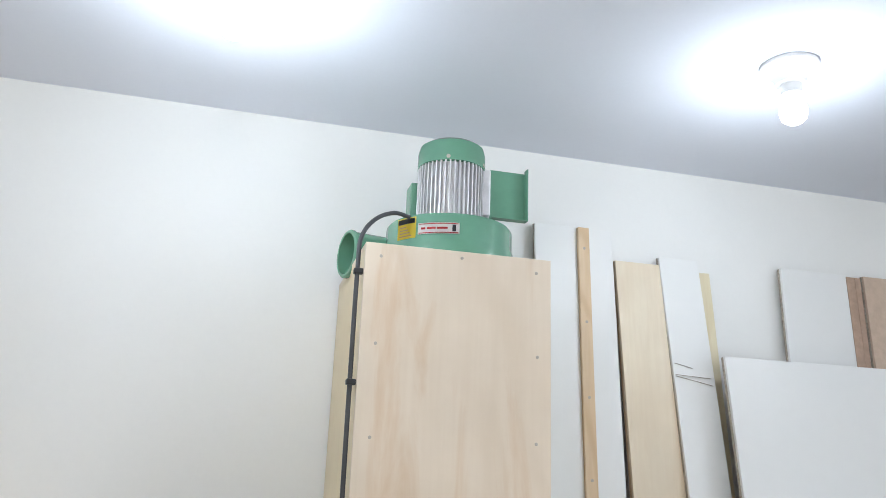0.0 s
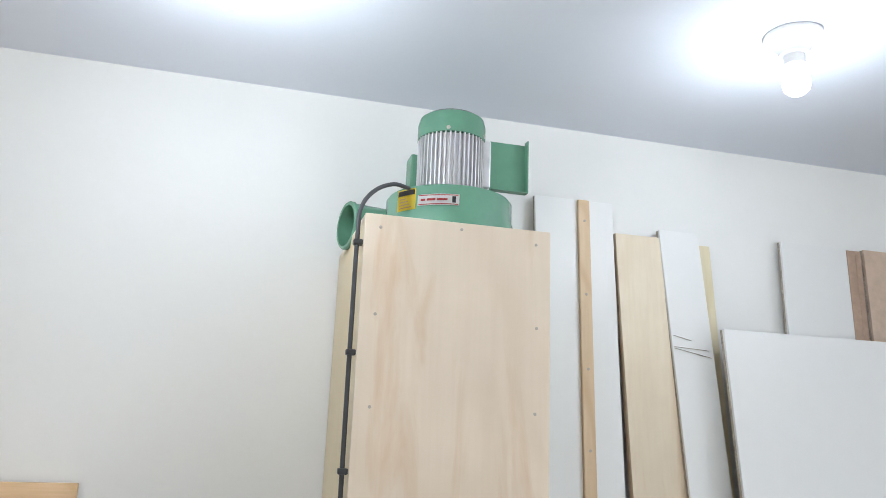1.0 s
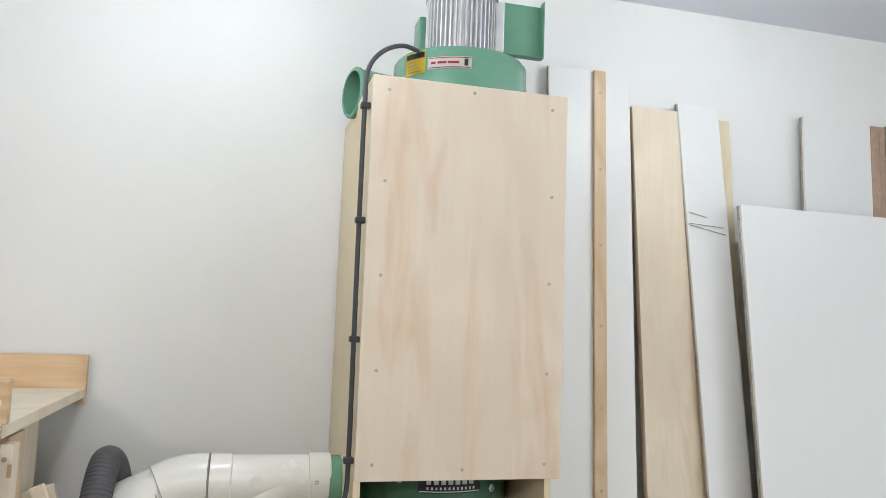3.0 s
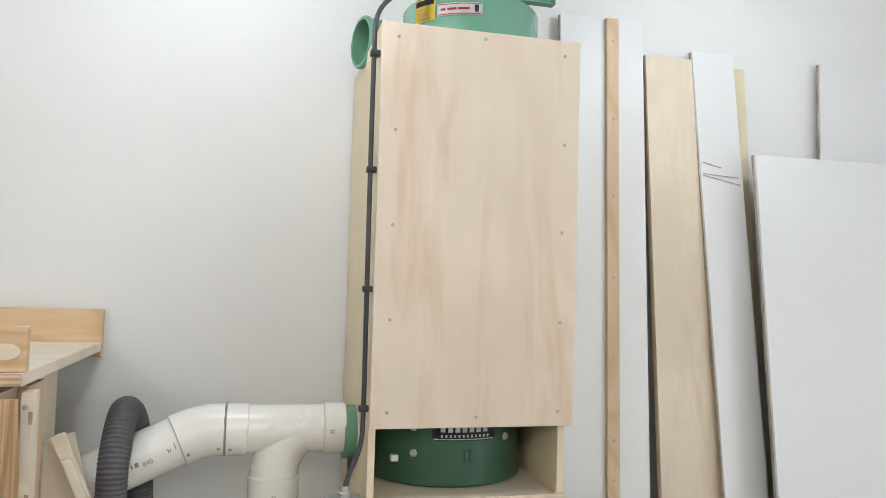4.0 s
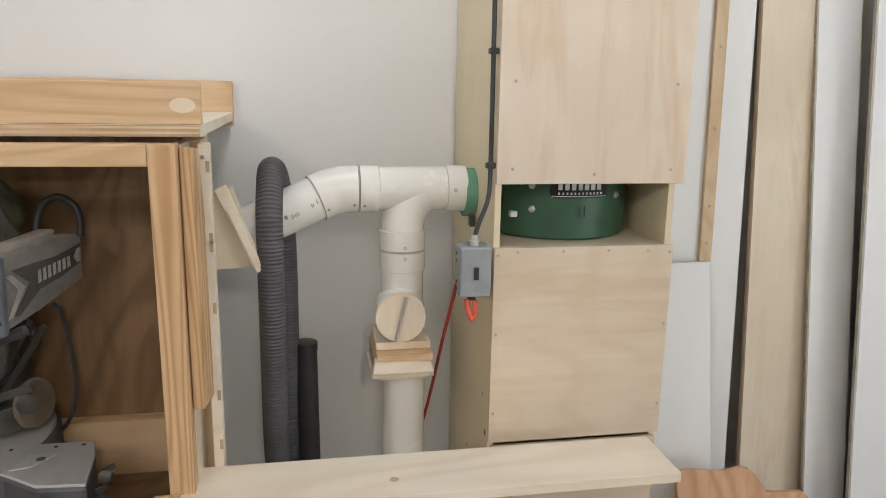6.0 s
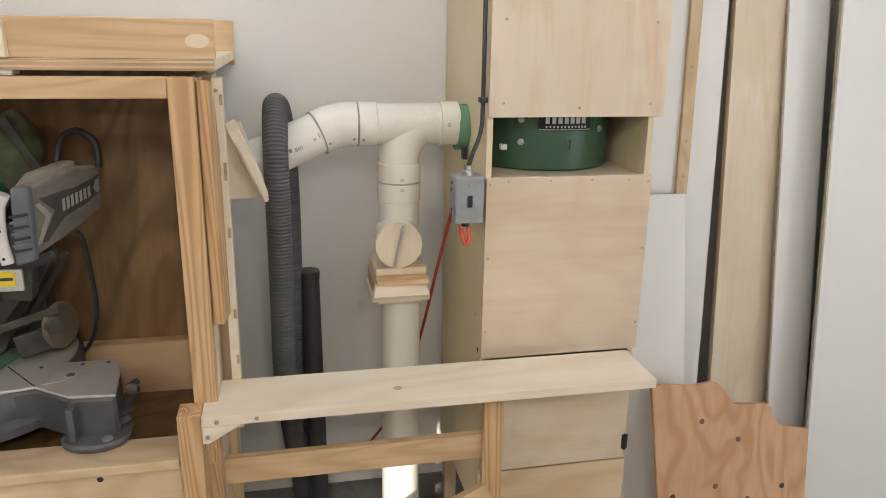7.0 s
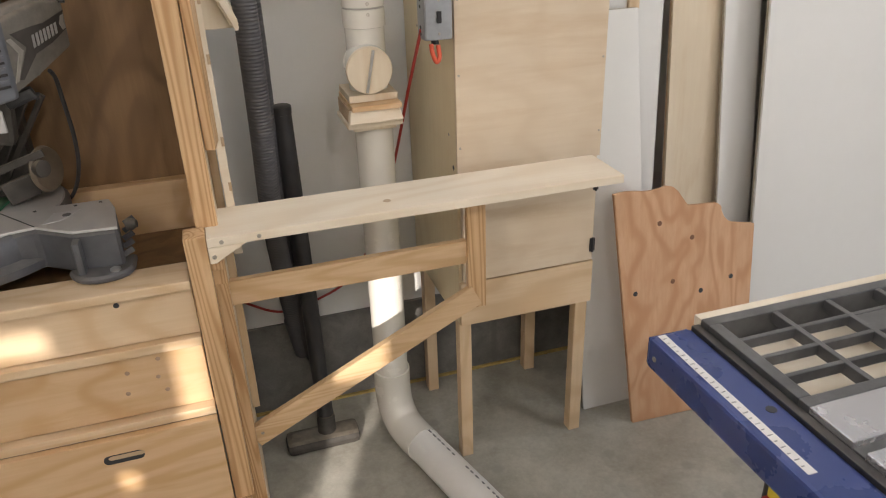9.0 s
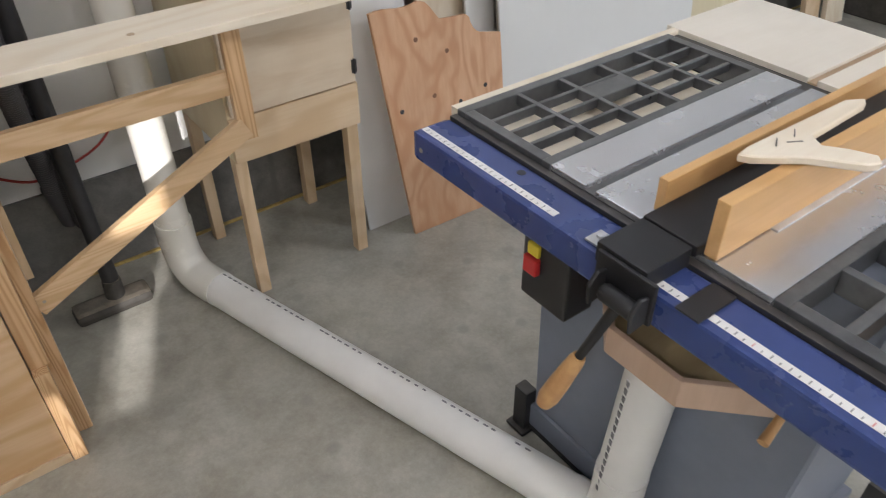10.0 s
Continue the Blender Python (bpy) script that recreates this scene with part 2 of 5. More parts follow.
M = dict(
    wall=plain("wall_paint", (0.77, 0.765, 0.742), 0.85, vary=0.007, scale=90, relief=0.03, spec=0.2),
    ceiling=plain("ceiling_paint", (0.78, 0.80, 0.87), 0.9, vary=0.007, scale=90, relief=0.05, spec=0.2),
    floor=concrete("floor_concrete", (0.50, 0.485, 0.425), (0.37, 0.35, 0.295)),
    footing=concrete("footing_concrete", (0.21, 0.20, 0.185), (0.13, 0.125, 0.115), 1.5),
    birch=wood("birch_plywood", (0.78, 0.665, 0.53), (0.71, 0.585, 0.445), "z", 5, (0.65, 0.455, 0.28), figure=0.8, lines=80.0),
    birch_figured=wood("figured_plywood", (0.75, 0.625, 0.475), (0.66, 0.52, 0.37), "x", 5, (0.62, 0.46, 0.30), figure=0.55, lines=55.0, strong=0.45, along=0.30),
    birch_pale=wood("pale_plywood", (0.77, 0.67, 0.52), (0.68, 0.56, 0.41), "z", 6, (0.63, 0.48, 0.31), figure=0.6),
    pine_z=wood("pine_upright", (0.70, 0.53, 0.35), (0.58, 0.40, 0.23), "z", 7, figure=0.8, lines=110.0, strong=0.7),
    pine_side=wood("pine_side_board", (0.80, 0.69, 0.48), (0.71, 0.57, 0.36), "z", 6, figure=0.5, knots=1.6),
    pine_x=wood("pine_lengthwise", (0.74, 0.57, 0.385), (0.62, 0.43, 0.25), "x", 7, figure=0.8, knots=1.5, lines=110.0, strong=0.75),
    fir_z=wood("fir_stile", (0.70, 0.475, 0.27), (0.45, 0.245, 0.10), "z", 9, rough=0.45, figure=1.8, lines=400.0, strong=0.8, along=0.018),
    fir_x=wood("fir_rail", (0.72, 0.515, 0.315), (0.52, 0.32, 0.15), "x", 9, rough=0.45, figure=1.3, lines=260.0, strong=0.55, along=0.03),
    pale_x=wood("pale_plank", (0.87, 0.78, 0.64), (0.78, 0.66, 0.50), "x", 8, figure=0.7, knots=1.2, lines=110.0, strong=0.7),
    outfeed=wood("pale_outfeed_ply", (0.86, 0.795, 0.69), (0.80, 0.725, 0.61), "x", 8, rough=0.32, figure=0.5, lines=60.0, strong=0.35),
    # brown plywood with the bay's shade darkened into its colour
    ply_back=wood("darkened_brown_plywood", (0.27, 0.155, 0.07), (0.16, 0.085, 0.034), "z", 5, (0.14, 0.075, 0.03), figure=1.0, lines=80.0, strong=0.8),
    fir_ply=wood("fir_plywood", (0.66, 0.40, 0.24), (0.50, 0.25, 0.12), "z", 5, (0.56, 0.28, 0.14), figure=1.1, knots=3.0, lines=100.0, strong=0.7),
    shop_ply=wood("orange_plywood", (0.70, 0.49, 0.295), (0.57, 0.35, 0.17), "x", 5, (0.55, 0.33, 0.15), figure=1.0, knots=2.0, lines=90.0, strong=0.8),
    edge=wood("plywood_edge", (0.58, 0.43, 0.28), (0.36, 0.22, 0.12), "x", 3),
    maple=wood("maple_fence", (0.72, 0.44, 0.19), (0.58, 0.32, 0.12), "x", 8, rough=0.4),
    handle_wood=wood("handle_wood", (0.60, 0.35, 0.15), (0.42, 0.21, 0.08), "x", 8, rough=0.4),
    melamine=plain("white_melamine", (0.745, 0.742, 0.725), 0.42, vary=0.008, scale=24, relief=0.01),
    chip=plain("chipboard_edge", (0.44, 0.39, 0.32), 0.8, vary=0.35, scale=160, relief=0.3),
    brown_board=plain("hardboard_brown", (0.42, 0.29, 0.21), 0.6, vary=0.15, scale=40),
    tan_board=plain("tan_sheet", (0.55, 0.42, 0.32), 0.6, vary=0.10, scale=30),
    green=plain("green_enamel", (0.125, 0.285, 0.19), 0.22, vary=0.10, scale=10, relief=0.03),
    # darker copy of the green enamel, for the drum and the collar's inside
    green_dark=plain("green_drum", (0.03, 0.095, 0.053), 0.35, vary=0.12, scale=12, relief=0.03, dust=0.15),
    alloy=plain("cast_alloy", (0.70, 0.69, 0.70), 0.42, 0.45, vary=0.12, scale=30),
    pvc=plain("white_pvc", (0.80, 0.78, 0.72), 0.25, vary=0.015, scale=8, relief=0.01),
    pvc_floor=plain("dusty_pvc", (0.84, 0.84, 0.82), 0.35, vary=0.04, scale=9, relief=0.02, dust=0.04),
    hose=plain("grey_hose", (0.072, 0.072, 0.08), 0.6, vary=0.2, scale=20, dust=0.12),
    pvc_gap=plain("shaded_joint", (0.42, 0.41, 0.38), 0.7, vary=0.1, scale=30),
    print_grey=plain("faded_print", (0.24, 0.24, 0.26), 0.6, vary=0.2, scale=60),
    black=plain("black_plastic", (0.025, 0.025, 0.028), 0.45, vary=0.2, scale=20, dust=0.12),
    black_dusty=plain("dusty_black", (0.055, 0.05, 0.045), 0.6, vary=0.4, scale=25, dust=0.5),
    cord=plain("black_cord", (0.05, 0.05, 0.055), 0.5, vary=0.2, scale=30),
    red_cord=plain("red_cord", (0.42, 0.04, 0.03), 0.5, vary=0.15, scale=30),
    orange=plain("orange_plug", (0.75, 0.12, 0.06), 0.4),
    box_grey=plain("galvanised_box", (0.36, 0.38, 0.40), 0.45, 0.4, vary=0.12, scale=25),
    steel=plain("steel", (0.62, 0.62, 0.62), 0.32, 0.9, vary=0.12, scale=30),
    cast_iron=plain("cast_iron_top", (0.66, 0.67, 0.70), 0.26, 0.80, vary=0.05, scale=7, relief=0.0),
    iron_dark=plain("cast_iron_wing", (0.15, 0.155, 0.165), 0.32, 0.6, vary=0.25, scale=18, dust=0.10),
    blue=plain("blue_enamel", (0.032, 0.058, 0.205), 0.28, vary=0.08, scale=12, relief=0.03, dust=0.04),
    saw_grey=plain("grey_enamel", (0.19, 0.215, 0.275), 0.45, vary=0.08, scale=10, dust=0.05),
    saw_base=plain("grey_casting", (0.115, 0.12, 0.135), 0.45, 0.3, vary=0.2, scale=20, dust=0.22),
    saw_top=plain("machined_casting", (0.62, 0.62, 0.63), 0.45, 0.35, vary=0.12, scale=14, dust=0.35),
    saw_green=plain("green_saw_shell", (0.045, 0.235, 0.115), 0.38, vary=0.3, scale=22, dust=0.35),
    saw_shell=plain("grey_saw_shell", (0.24, 0.225, 0.205), 0.55, vary=0.25, scale=25, dust=0.45),
    saw_mint=plain("mint_ribs", (0.16, 0.42, 0.26), 0.4, vary=0.15, scale=22, dust=0.25),
    dusty_green=plain("dust_caked_green", (0.075, 0.085, 0.04), 0.75, vary=0.55, scale=30, relief=0.4, dust=0.35),
    shell_dark=plain("dark_shell_inlay", (0.075, 0.07, 0.065), 0.6, vary=0.2, scale=25, dust=0.3),
    shell_pale=plain("pale_shell_stripe", (0.36, 0.34, 0.31), 0.55, vary=0.15, scale=25, dust=0.3),
    blue_grey=plain("blue_grey_rubber", (0.15, 0.165, 0.195), 0.5, vary=0.15, scale=20, dust=0.15),
    fence_pale=plain("pale_fence_casting", (0.66, 0.66, 0.66), 0.5, vary=0.06, scale=12),
    yellow=plain("yellow_label", (0.80, 0.62, 0.05), 0.5, vary=0.06),
    white_label=plain("white_label", (0.80, 0.78, 0.76), 0.45, vary=0.04),
    red_ink=plain("red_ink", (0.55, 0.04, 0.04), 0.5),
    ink=plain("dark_ink", (0.03, 0.03, 0.035), 0.5),
    silver=plain("silver_print", (0.55, 0.55, 0.55), 0.4, 0.4),
    red=plain("red_plastic", (0.60, 0.03, 0.03), 0.4),
    tray_floor=wood("tray_floor", (0.38, 0.29, 0.16), (0.30, 0.22, 0.11), "x", 5),
    tray_wood=wood("tray_side", (0.62, 0.45, 0.34), (0.52, 0.36, 0.26), "z", 6),
    amber=plain("amber_plastic", (0.26, 0.235, 0.10), 0.28, vary=0.3, scale=14, relief=0.3, dust=0.15),
    amber_dark=plain("dusty_guard", (0.13, 0.10, 0.07), 0.45, vary=0.25, scale=25, dust=0.3),
    screw=plain("screw_zinc", (0.46, 0.42, 0.36), 0.5, 0.6, vary=0.1, scale=40),
    knot=plain("knot_wood", (0.22, 0.10, 0.05), 0.6, vary=0.3, scale=80),
    matt_black=plain("matt_black_steel", (0.014, 0.014, 0.016), 0.5, vary=0.2, scale=20),
    ceramic=plain("white_ceramic", (0.82, 0.82, 0.82), 0.35, vary=0.02),
    trim_yellow=plain("yellow_floor_seal", (0.50, 0.36, 0.12), 0.7, vary=0.25, scale=30),
    osb=wood("yellow_board", (0.76, 0.68, 0.48), (0.66, 0.56, 0.36), "z", 4, (0.60, 0.49, 0.28)),
)
_m, _n, _l, _b = node_mat("lit_bulb")
_b.inputs["Emission Color"].default_value, _b.inputs["Emission Strength"].default_value = (0.90, 0.95, 1.0, 1), 14.0
M["bulb"] = _m
_m, _n, _l, _b = node_mat("window_glass")
_b.inputs["Transmission Weight"].default_value, _b.inputs["Roughness"].default_value, _b.inputs["IOR"].default_value = 1.0, 0.0, 1.1
M["glass"] = _m


# ---- building helpers ----
def empty(name, at, label, category, group="", kind=""):
    ob = new(name)
    ob.location, ob.empty_display_size = at, 0.05
    return tagged(ob, label, category, group, kind)


def part(name, bm, material, parent=None, label="", smooth=False):
    """One mesh object out of a bmesh in world coordinates, under a thing or a part."""
    bmesh.ops.recalc_face_normals(bm, faces=bm.faces)
    c = Vector((0, 0, 0))
    if bm.verts:
        c = sum((v.co for v in bm.verts), Vector()) / len(bm.verts)
    bmesh.ops.translate(bm, verts=bm.verts, vec=-c)
    me = bpy.data.meshes.new(name)
    bm.to_mesh(me)
    bm.free()
    me.materials.append(material)
    if smooth:
        me.polygons.foreach_set("use_smooth", [True] * len(me.polygons))
        me.set_sharp_from_angle(angle=radians(40))
    ob = new(name, me)
    ob.location = c
    if parent:
        up, base = parent, Vector((0, 0, 0))
        while up:
            base, up = base + up.location, up.parent
        ob.parent, ob.location = parent, c - base
    return tagged(ob, label) if label else ob


def bx(x0, x1, y0, y1, z0, z1, bevel=0.0015, bm=None):
    bm2 = bmesh.new()
    bmesh.ops.create_cube(bm2, size=1)
    for v in bm2.verts:
        v.co = Vector((x0 if v.co.x < 0 else x1, y0 if v.co.y < 0 else y1, z0 if v.co.z < 0 else z1))
    if bevel:
        bmesh.ops.bevel(bm2, geom=bm2.edges[:], offset=min(bevel, 0.45 * min(abs(x1 - x0), abs(y1 - y0), abs(z1 - z0))), segments=2, affect="EDGES", profile=0.6)
    return join(bm, bm2)


def join(bm, other):
    if bm is None:
        return other
    me = bpy.data.meshes.new("join")
    other.to_mesh(me)
    other.free()
    bm.from_mesh(me)
    bpy.data.meshes.remove(me)
    return bm


def beam(a, b, wide, thick, up=(0, 0, 1), bevel=0.002, bm=None):
    """A board from a to b, wide along its cross axis nearest to up."""
    a, b, up = Vector(a), Vector(b), Vector(up)
    d = (b - a).normalized()
    side = d.cross(up).normalized()
    u = side.cross(d).normalized()
    bm2 = bx(-wide / 2, wide / 2, -thick / 2, thick / 2, 0, (b - a).length, bevel)
    rot = Matrix((u, side, d)).transposed().to_4x4()
    bmesh.ops.transform(bm2, matrix=Matrix.Translation(a) @ rot, verts=bm2.verts)
    return join(bm, bm2)


def rod(a, b, r0, r1=None, seg=28, bm=None, caps=True):
    a, b = Vector(a), Vector(b)
    bm2 = bmesh.new()
    bmesh.ops.create_cone(bm2, cap_ends=caps, segments=seg, radius1=r0, radius2=r0 if r1 is None else r1, depth=(b - a).length)
    bmesh.ops.transform(bm2, matrix=Matrix.Translation((a + b) / 2) @ (b - a).to_track_quat("Z", "Y").to_matrix().to_4x4(), verts=bm2.verts)
    return join(bm, bm2)


def lathe(profile, centre, axis=(0, 0, 1), seg=48, bm=None, caps=True):
    """Turn (radius, height) pairs round an axis through centre."""
    bm2 = bmesh.new()
    rings = [[bm2.verts.new((r * math.cos(2 * math.pi * i / seg), r * math.sin(2 * math.pi * i / seg), h)) for i in range(seg)] for r, h in profile]
    for lo, hi in zip(rings, rings[1:]):
        for i in range(seg):
            bm2.faces.new((lo[i], lo[(i + 1) % seg], hi[(i + 1) % seg], hi[i]))
    for ring in (rings[0], rings[-1]):
        if caps and (ring[0].co.xy).length > 1e-4:
            bm2.faces.new(ring)
    bmesh.ops.remove_doubles(bm2, verts=bm2.verts, dist=1e-6)
    bmesh.ops.transform(bm2, matrix=Matrix.Translation(centre) @ Vector(axis).to_track_quat("Z", "Y").to_matrix().to_4x4(), verts=bm2.verts)
    return join(bm, bm2)


def smooth_path(points, steps=10):
    """A Catmull-Rom curve through the points."""
    p = [Vector(q) for q in points]
    p = [2 * p[0] - p[1], *p, 2 * p[-1] - p[-2]]
    out = []
    for a, b, c, d in zip(p, p[1:], p[2:], p[3:]):
        for i in range(steps):
            t = i / steps
            out.append(0.5 * (2 * b + (c - a) * t + (2 * a - 5 * b + 4 * c - d) * t * t + (3 * b - a - 3 * c + d) * t ** 3))
    return [*out, p[-2]]


def tube(path, r, seg=20, ribs=0.0, rib_step=1, bm=None):
    """A round tube along a path; ribs: how far every other ring stands proud."""
    bm2 = bmesh.new()
    n, rings, ref = len(path), [], Vector((0.13, 0.97, 0.21))
    for i, p in enumerate(path):
        d = (path[min(i + 1, n - 1)] - path[max(i - 1, 0)]).normalized()
        u = (ref - d * ref.dot(d)).normalized()
        ref = u
        w = d.cross(u)
        rr = r + (ribs if (i // rib_step) % 2 else 0)
        rings.append([bm2.verts.new(p + rr * (math.cos(2 * math.pi * k / seg) * u + math.sin(2 * math.pi * k / seg) * w)) for k in range(seg)])
    for lo, hi in zip(rings, rings[1:]):
        for k in range(seg):
            bm2.faces.new((lo[k], lo[(k + 1) % seg], hi[(k + 1) % seg], hi[k]))
    bm2.faces.new(rings[0])
    bm2.faces.new(rings[-1])
    return join(bm, bm2)


def bend(centre, a, b, radius, steps=12, span=90):
    """Points of an arc round centre that starts along a and turns towards b."""
    a, b, c = Vector(a).normalized(), Vector(b).normalized(), Vector(centre)
    return [c + radius * (math.cos(radians(span * i / steps)) * a + math.sin(radians(span * i / steps)) * b) for i in range(steps + 1)]


def even(path, step):
    """The path again in even steps."""
    out, need = [path[0]], step
    for a, b in zip(path, path[1:]):
        seg = (b - a).length
        while need <= seg and seg > 0:
            out.append(a.lerp(b, need / seg))
            need += step
        need -= seg
    return out


def prism(outline, thick, m, bevel=0.001, bm=None):
    """A flat outline (x, y) raised by thick and laid by the matrix m."""
    bm2 = bmesh.new()
    f = bm2.faces.new([bm2.verts.new((x, y, 0)) for x, y in outline])
    g = bmesh.ops.extrude_face_region(bm2, geom=[f])
    bmesh.ops.translate(bm2, verts=[v for v in g["geom"] if isinstance(v, bmesh.types.BMVert)], vec=(0, 0, thick))
    if bevel:
        bmesh.ops.recalc_face_normals(bm2, faces=bm2.faces)
        bmesh.ops.bevel(bm2, geom=bm2.edges[:], offset=bevel, segments=1, affect="EDGES")
    bmesh.ops.transform(bm2, matrix=m, verts=bm2.verts)
    return join(bm, bm2)


def letters(body, size):
    """A word as thin solid letters in the x-y plane, from its lower left corner."""
    cu = bpy.data.curves.new("word", "FONT")
    cu.body, cu.size, cu.extrude = body, size, 0.0002
    ob = new("word", cu)
    me = bpy.data.meshes.new_from_object(ob.evaluated_get(bpy.context.evaluated_depsgraph_get()))
    bm = bmesh.new()
    bm.from_mesh(me)
    bpy.data.objects.remove(ob)
    bpy.data.meshes.remove(me)
    return bm


def screw(parent, at, way=(0, -1, 0), r=0.0045, name="screw"):
    at, way = Vector(at), Vector(way)
    return part(name, lathe([(r, 0), (r, 0.0012), (r * 0.55, 0.0016), (r * 0.5, 0.0006)], at, way, 12), M["screw"], parent, smooth=True)


# ---- the room ----
def slab(name, label, category, mat, *dims):
    return tagged(part(name, bx(*dims, 0), M[mat]), label, category, kind="structure")


XL, XR, YB = -3.2, 5.2, -4.0
slab("floor", "grey stained concrete shop floor", "floor", "floor", XL, XR, YB, WALL, -0.1, 0)
slab("ceiling", "smooth white painted ceiling", "ceiling", "ceiling", XL, XR, YB, WALL, CEIL, CEIL + 0.1)
slab("wall_north", "smooth off-white painted wall", "wall", "wall", XL - 0.12, XR + 0.12, WALL, WALL + 0.12, -0.1, CEIL + 0.1)
slab("wall_west", "smooth off-white painted wall", "wall", "wall", XL - 0.12, XL, YB, WALL, -0.1, CEIL + 0.1)
slab("wall_east", "smooth off-white painted wall", "wall", "wall", XR, XR + 0.12, YB, WALL, -0.1, CEIL + 0.1)
south = None
for d in ((XL - 0.12, WIN_X[0], -0.1, CEIL + 0.1), (WIN_X[1], WIN2_X[0], -0.1, CEIL + 0.1), (WIN2_X[1], XR + 0.12, -0.1, CEIL + 0.1), (WIN_X[0], WIN_X[1], -0.1, WIN_Z[0]), (WIN_X[0], WIN_X[1], WIN_Z[1], CEIL + 0.1), (WIN2_X[0], WIN2_X[1], -0.1, WIN2_Z[0]), (WIN2_X[0], WIN2_X[1], WIN2_Z[1], CEIL + 0.1)):
    south = bx(d[0], d[1], YB - 0.12, YB, d[2], d[3], 0, south)
tagged(part("wall_south", south, M["wall"]), "smooth off-white painted wall, out of view, with two assumed windows", "wall", kind="structure")
slab("concrete_footing", "dark bare concrete footing along the wall", "footing", "footing", XL, XR, WALL - 0.012, WALL, 0, 0.33)
slab("trim", "thin yellow seal line at the foot of the wall", "trim", "trim_yellow", XL, XR, WALL - 0.022, WALL - 0.012, 0, 0.008)


def framed_window(name, wx, wz, label):
    w = tagged(part(name, bx(wx[0], wx[1], YB - 0.08, YB - 0.04, wz[0], wz[0] + 0.03), M["ceramic"]), label, "window", kind="structure")
    for d in ((wx[0], wx[1], wz[1] - 0.03, wz[1]), (wx[0], wx[0] + 0.03, wz[0] + 0.03, wz[1] - 0.03), (wx[1] - 0.03, wx[1], wz[0] + 0.03, wz[1] - 0.03)):
        part("window_frame", bx(d[0], d[1], YB - 0.08, YB - 0.04, d[2], d[3]), M["ceramic"], w)
    return w


# unseen window added to go with the fill light
framed_window("window_2", WIN2_X, WIN2_Z, "unseen white framed window added for fill light")
# unseen boards added over the sunny window; their gaps shape the sun patches
sun_window = framed_window("window_1", WIN_X, WIN_Z, "white framed window with an added board mask that shapes the sun patches")
SUN_GAPS = [(-1.93, -1.79, 2.01, 2.245), (-2.075, -1.965, 1.49, 1.70), (-2.10, -2.085, 1.48, 1.60), (-1.965, -1.93, 1.66, 1.77), (-2.64, -2.46, 2.245, 2.305), (-2.245, -2.175, 2.03, 2.22), (-2.385, -2.345, 1.88, 1.93), (-2.155, -2.125, 1.47, 1.69)]
xs = sorted({WIN_X[0] + 0.03, WIN_X[1] - 0.03, *(g[0] for g in SUN_GAPS), *(g[1] for g in SUN_GAPS)})
zs = sorted({WIN_Z[0] + 0.03, WIN_Z[1] - 0.03, *(g[2] for g in SUN_GAPS), *(g[3] for g in SUN_GAPS)})
boards = None
for x0, x1 in zip(xs, xs[1:]):
    for z0, z1 in zip(zs, zs[1:]):
        if not any(g[0] < (x0 + x1) / 2 < g[1] and g[2] < (z0 + z1) / 2 < g[3] for g in SUN_GAPS):
            boards = bx(x0, x1, YB - 0.07, YB - 0.055, z0, z1, 0, boards)
# added mask that lets through only the wanted patches of sun
part("shutter", boards, M["pine_x"], sun_window)


def ceiling_lamp(x, y):
    t = empty("ceiling_lamp", (x, y, CEIL), "bare lit bulb in a white ceramic ceiling holder", "lamp", "ceiling lamps")
    part("base", lathe([(0.062, 0), (0.062, -0.008), (0.056, -0.014), (0.036, -0.030), (0.032, -0.046), (0.026, -0.048)], (x, y, CEIL - 0.001)), M["ceramic"], t, smooth=True)
    part("socket", lathe([(0.022, -0.040), (0.022, -0.072), (0.017, -0.074)], (x, y, CEIL)), M["ceramic"], t, smooth=True)
    part("bulb", lathe([(0.015, -0.074), (0.019, -0.082), (0.027, -0.098), (0.030, -0.114), (0.026, -0.131), (0.015, -0.141), (0.0, -0.144)], (x, y, CEIL)), M["bulb"], t, "glowing cool white bulb", True)
    return t


# the added fill bulbs get the same holder as the two in view
for lx, ly, _ in LAMPS:
    ceiling_lamp(lx, ly)


# ---- dust collector tower ----
W, TOP = 0.41, 2.277


